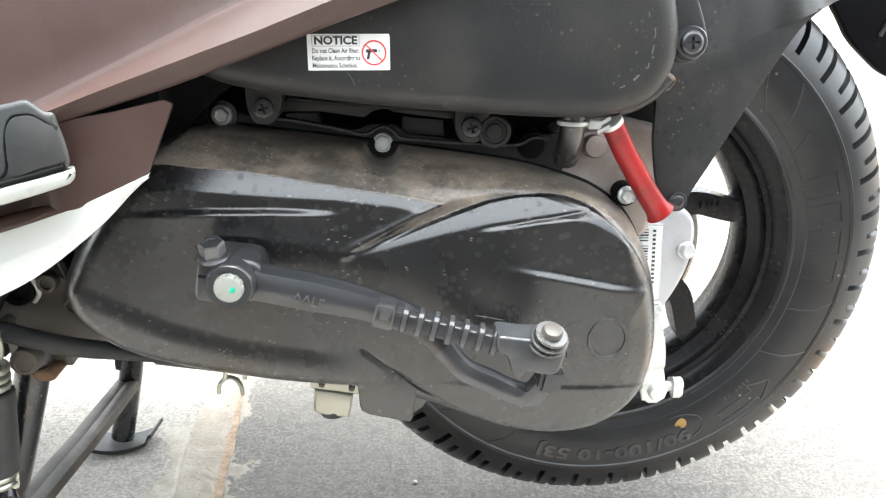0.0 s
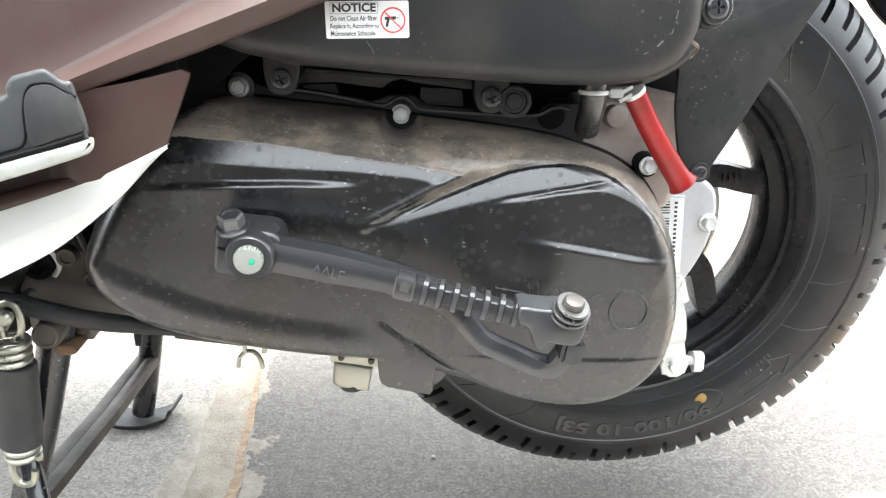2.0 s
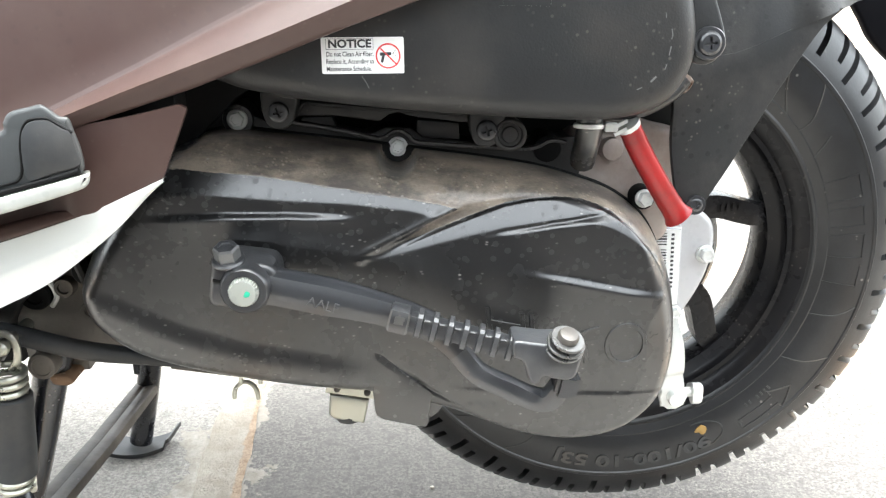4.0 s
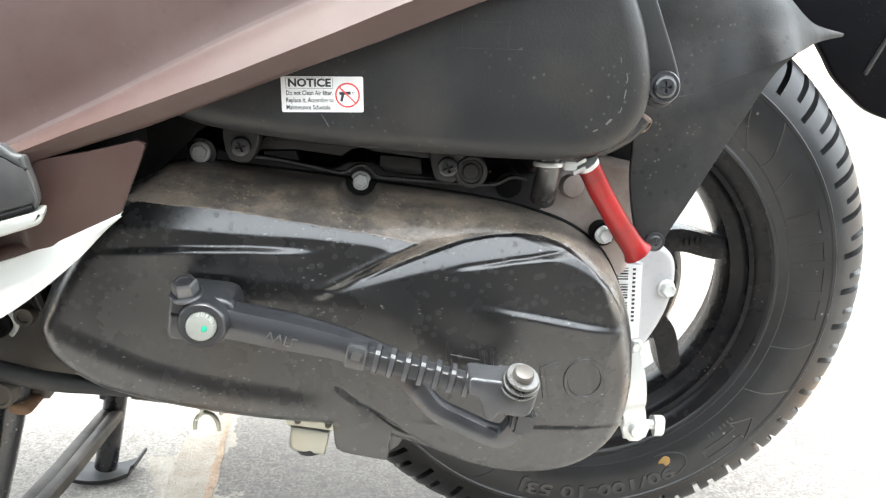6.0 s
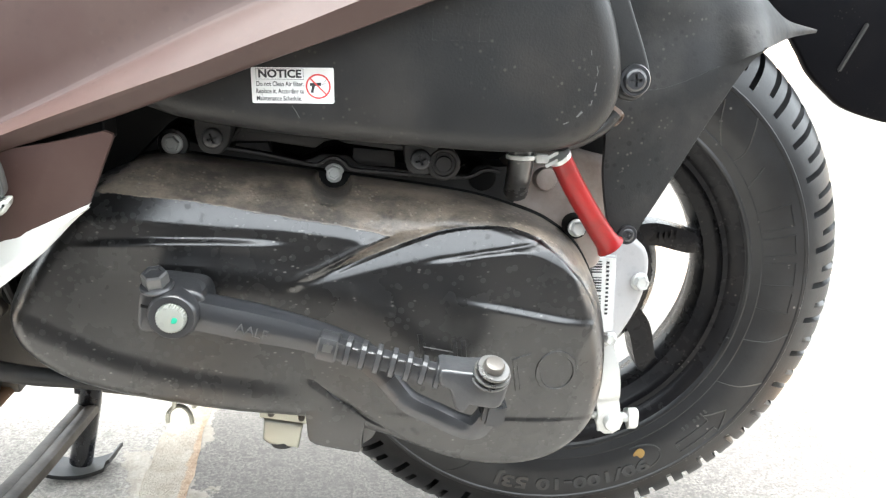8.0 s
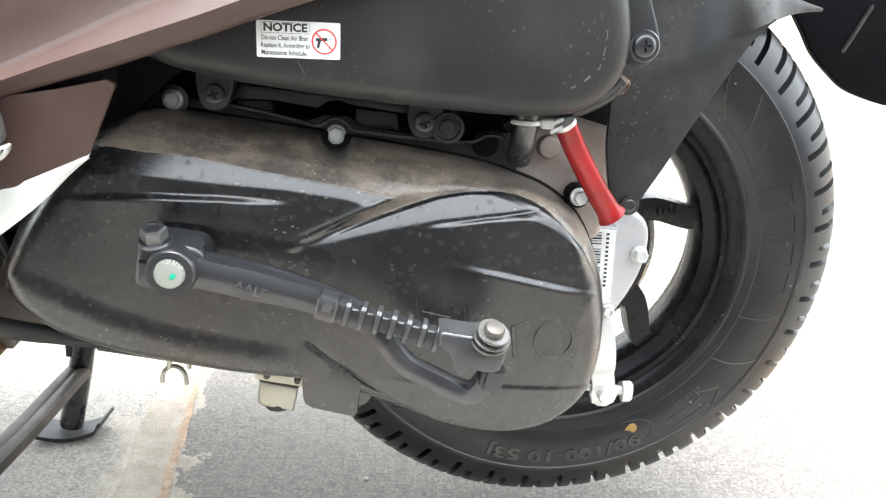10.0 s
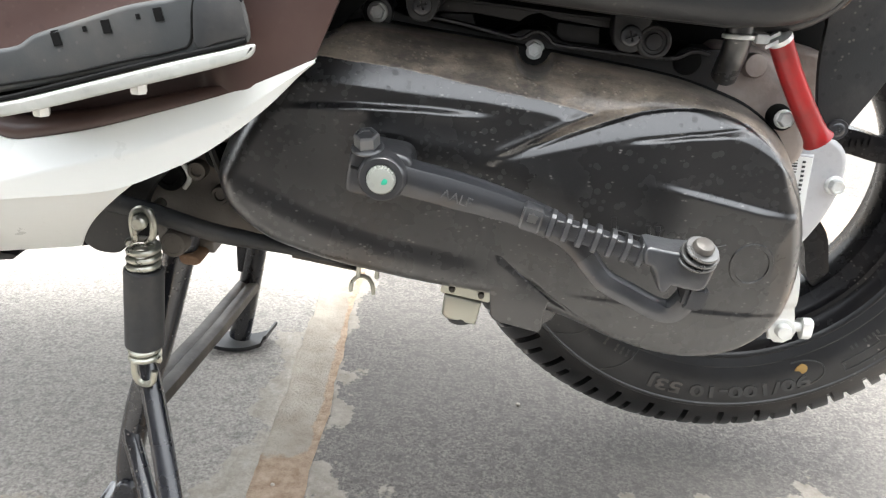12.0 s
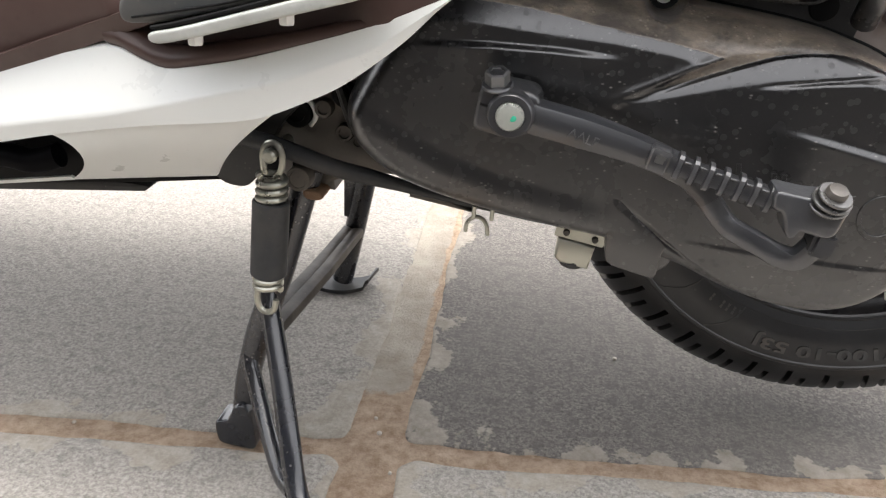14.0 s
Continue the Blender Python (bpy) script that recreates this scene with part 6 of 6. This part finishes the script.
plate(bm, [(-0.2005, 0.2045), (-0.2015, 0.1905), (-0.1985, 0.1875), (-0.1805, 0.1845), (-0.1775, 0.2005)], -0.1590, -0.142, 0.0025, 4)
part("bracket_box", bm, YELLOW_ZINC, clip)
bm = bmesh.new()
spin(bm, [(0.008, -0.006), (0.0092, 0.0), (0.0085, 0.003), (0.006, 0.0048)], aim((-0.1895, -0.150, 0.1875), (0.1, 0, -1)), 28)
part("rubber_stop", bm, SLEEVE, clip)
for x in (-0.196, -0.1785):
    hexbolt(clip, (x, -0.1575, 0.2065 + (x + 0.1875) * -0.16), (0, -1, 0), 0.0017, 0.002, DIRTY_STEEL, 1.2)

# ---- centre stand ----
bm = bmesh.new()
tube(bm, smooth([(-0.366, -0.132, 0.222), (-0.374, -0.136, 0.190), (-0.3845, -0.140, 0.150), (-0.3941, -0.142, 0.1193), (-0.4035, -0.143, 0.0904), (-0.4125, -0.145, 0.0508), (-0.4165, -0.146, 0.016)], 6), [along([(0, 0.0105), (0.5, 0.0095), (1, 0.0085)], i / 36) for i in range(37)], 18)
stand = part("centre_stand", bm, STAND, scooter, "black painted steel centre stand, scratched")
bm = bmesh.new()
tube(bm, smooth([(-0.3925, -0.147, 0.134), (-0.389, -0.152, 0.1234), (-0.382, -0.163, 0.1061), (-0.372, -0.180, 0.0822), (-0.3604, -0.201, 0.0530), (-0.3525, -0.215, 0.0330), (-0.3440, -0.226, 0.0215), (-0.330, -0.236, 0.0160)], 6),
     [along([(0, 0.0072), (0.6, 0.0076), (0.85, 0.0074), (1, 0.0060)], i / 42) for i in range(43)], 18, 0.9)
part("tread_lever", bm, STAND, stand, "step-down lever of the stand")
bm = bmesh.new()
tube(bm, smooth([(-0.4085, -0.147, 0.080), (-0.406, -0.151, 0.0720), (-0.3985, -0.160, 0.0586), (-0.3854, -0.178, 0.0410), (-0.3661, -0.205, 0.0262), (-0.3535, -0.2180, 0.0255)], 6), 0.0066, 16, 0.8)
part("brace", bm, STAND, stand)
bm = bmesh.new()
plate(bm, [(-0.4105, 0.0930), (-0.4005, 0.132), (-0.392, 0.130), (-0.4015, 0.090)], -0.143, -0.128, 0.001)
part("gusset", bm, STAND, stand)


def stand_foot(y, parent):
    def fn(u, v):
        s = (u - 0.5) * 0.058
        t = (v - 0.5) * 0.030
        return (-0.408 + s + 0.12 * t, y + t * (1 if y > 0 else 1) + 0.2 * s, 0.0012 + 9.0 * (s * s) + (0.006 if u > 0.93 else 0) + 0.004)

    bm = sheet(fn, 20, 8)
    g = bmesh.ops.extrude_face_region(bm, geom=bm.faces[:])["geom"]
    for e in g:
        if isinstance(e, bmesh.types.BMVert):
            e.co.z -= 0.004
    return part("stand_foot", bm, SLEEVE, parent, "curved steel foot plate", 40)


bm = bmesh.new()
plate(bm, [(p.x, p.z) for p in smooth([(-0.4342, 0, 0.0210), (-0.4335, 0, 0.0090), (-0.4300, 0, 0.0030), (-0.4180, 0, 0.0015), (-0.4060, 0, 0.0012), (-0.4030, 0, 0.0060), (-0.4035, 0, 0.0130), (-0.4060, 0, 0.0330), (-0.4115, 0, 0.0400), (-0.4190, 0, 0.0370), (-0.4230, 0, 0.0270), (-0.4290, 0, 0.0235)], 5, True)], -0.158, -0.136, 0.002, 3)
part("foot_gusset", bm, STAND, stand)
bm = bmesh.new()
tube(bm, smooth([(-0.368, 0.105, 0.21), (-0.3815, 0.105, 0.150), (-0.3887, 0.105, 0.1155), (-0.3999, 0.105, 0.0591), (-0.4105, 0.105, 0.010)], 6), 0.0105, 18)
part("far_leg", bm, STAND, stand)
stand_foot(0.103, stand)
bm = bmesh.new()
for side, r in ((-1, 0.0056), (0, 0.0040), (1, 0.0056)):
    tube(bm, [(-0.3985 + 0.0048 * side, 0.102, 0.0680), (-0.3955 + 0.0048 * side, -0.015, 0.0830), (-0.3930 + 0.0048 * side, -0.146, 0.1035)], r, 14, 1.0, (0, 0, 1), 0.6)
part("cross_bar", bm, BARE, stand, "dusty cross bar of the stand")
bm = bmesh.new()
plate(bm, [(-0.4075, 0.135), (-0.4075, 0.0843), (-0.397, 0.083), (-0.392, 0.135)], 0.098, 0.108, 0.001)
part("stop_plate", bm, STAND, stand)
bm = bmesh.new()
spin(bm, [(0.0082, -0.02), (0.0082, 0.0125), (0.0076, 0.0138), (0.0058, 0.0140), (0.0054, 0.0130)], aim((-0.3674, -0.136, 0.2184), (0, -1, 0.05)), 36)
part("pivot_cap", bm, ENGINE, stand, "dull round pivot cap")
bm = bmesh.new()
plate(bm, [(p.x, p.z) for p in smooth([(-0.366, 0, 0.2100), (-0.357, 0, 0.2095), (-0.353, 0, 0.2060), (-0.357, 0, 0.2035), (-0.365, 0, 0.2045)], 5, True)], -0.144, -0.11, 0.0015)
part("rusty_lug", bm, RUST, stand, "rust-stained stand lug")
bm = bmesh.new()
plate(bm, [(-0.388, 0.25), (-0.352, 0.246), (-0.350, 0.205), (-0.385, 0.205)], -0.1265, -0.10, 0.001)
part("stand_bracket", bm, DIRTY_STEEL, stand)


def spring():
    top, bot = Vector((-0.3778, -0.1635, 0.2395)), Vector((-0.3852, -0.1655, 0.1375))
    ax = (bot - top).normalized()
    u = ax.orthogonal().normalized()
    v = ax.cross(u)
    bm = bmesh.new()
    tube(bm, [top + ax * 0.030, top + ax * 0.031, top + ax * 0.0815, top + ax * 0.0825], [0.0108, 0.0118, 0.0118, 0.0108], 28)
    sp = part("stand_spring", bm, SLEEVE, stand, "return spring in a black rubber sleeve")
    for lo, hi, turns in ((0.0135, 0.0315, 3.6), (0.081, 0.0935, 2.6)):
        bm = bmesh.new()
        k = int(turns * 24)
        tube(bm, [top + ax * (lo + (hi - lo) * i / k) + 0.0082 * (math.cos(2 * math.pi * turns * i / k) * u + math.sin(2 * math.pi * turns * i / k) * v) for i in range(k + 1)], 0.0021, 10, 1.0, tuple(ax))
        part("coil", bm, YELLOW_ZINC, sp, "bare plated coils")
    bm = bmesh.new()
    tube(bm, smooth([top + Vector(p) for p in ((-0.0055, -0.001, -0.013), (-0.0062, -0.001, -0.001), (-0.0043, -0.001, 0.0055), (0.0, -0.001, 0.0078), (0.0043, -0.001, 0.0055), (0.0062, -0.001, -0.001), (0.0052, -0.001, -0.009), (0.001, 0.0, -0.014))], 6), 0.0021, 10)
    part("upper_hook", bm, YELLOW_ZINC, sp)
    bm = bmesh.new()
    spin(bm, [(0.0036, -0.03), (0.0036, 0.002), (0.0046, 0.003), (0.0044, 0.0055), (0.003, 0.0068)], aim(top + Vector((0, -0.002, 0.001))), 24)
    part("spring_pin", bm, YELLOW_ZINC, sp)
    bm = bmesh.new()
    tube(bm, smooth([bot + Vector(p) for p in ((-0.0062, 0, 0.008), (-0.0066, -0.001, 0.0), (-0.0045, -0.001, -0.0065), (0.0, -0.001, -0.0085), (0.0045, -0.001, -0.006), (0.006, 0.0, 0.001))], 6), 0.0021, 10)
    part("lower_hook", bm, YELLOW_ZINC, sp)


spring()
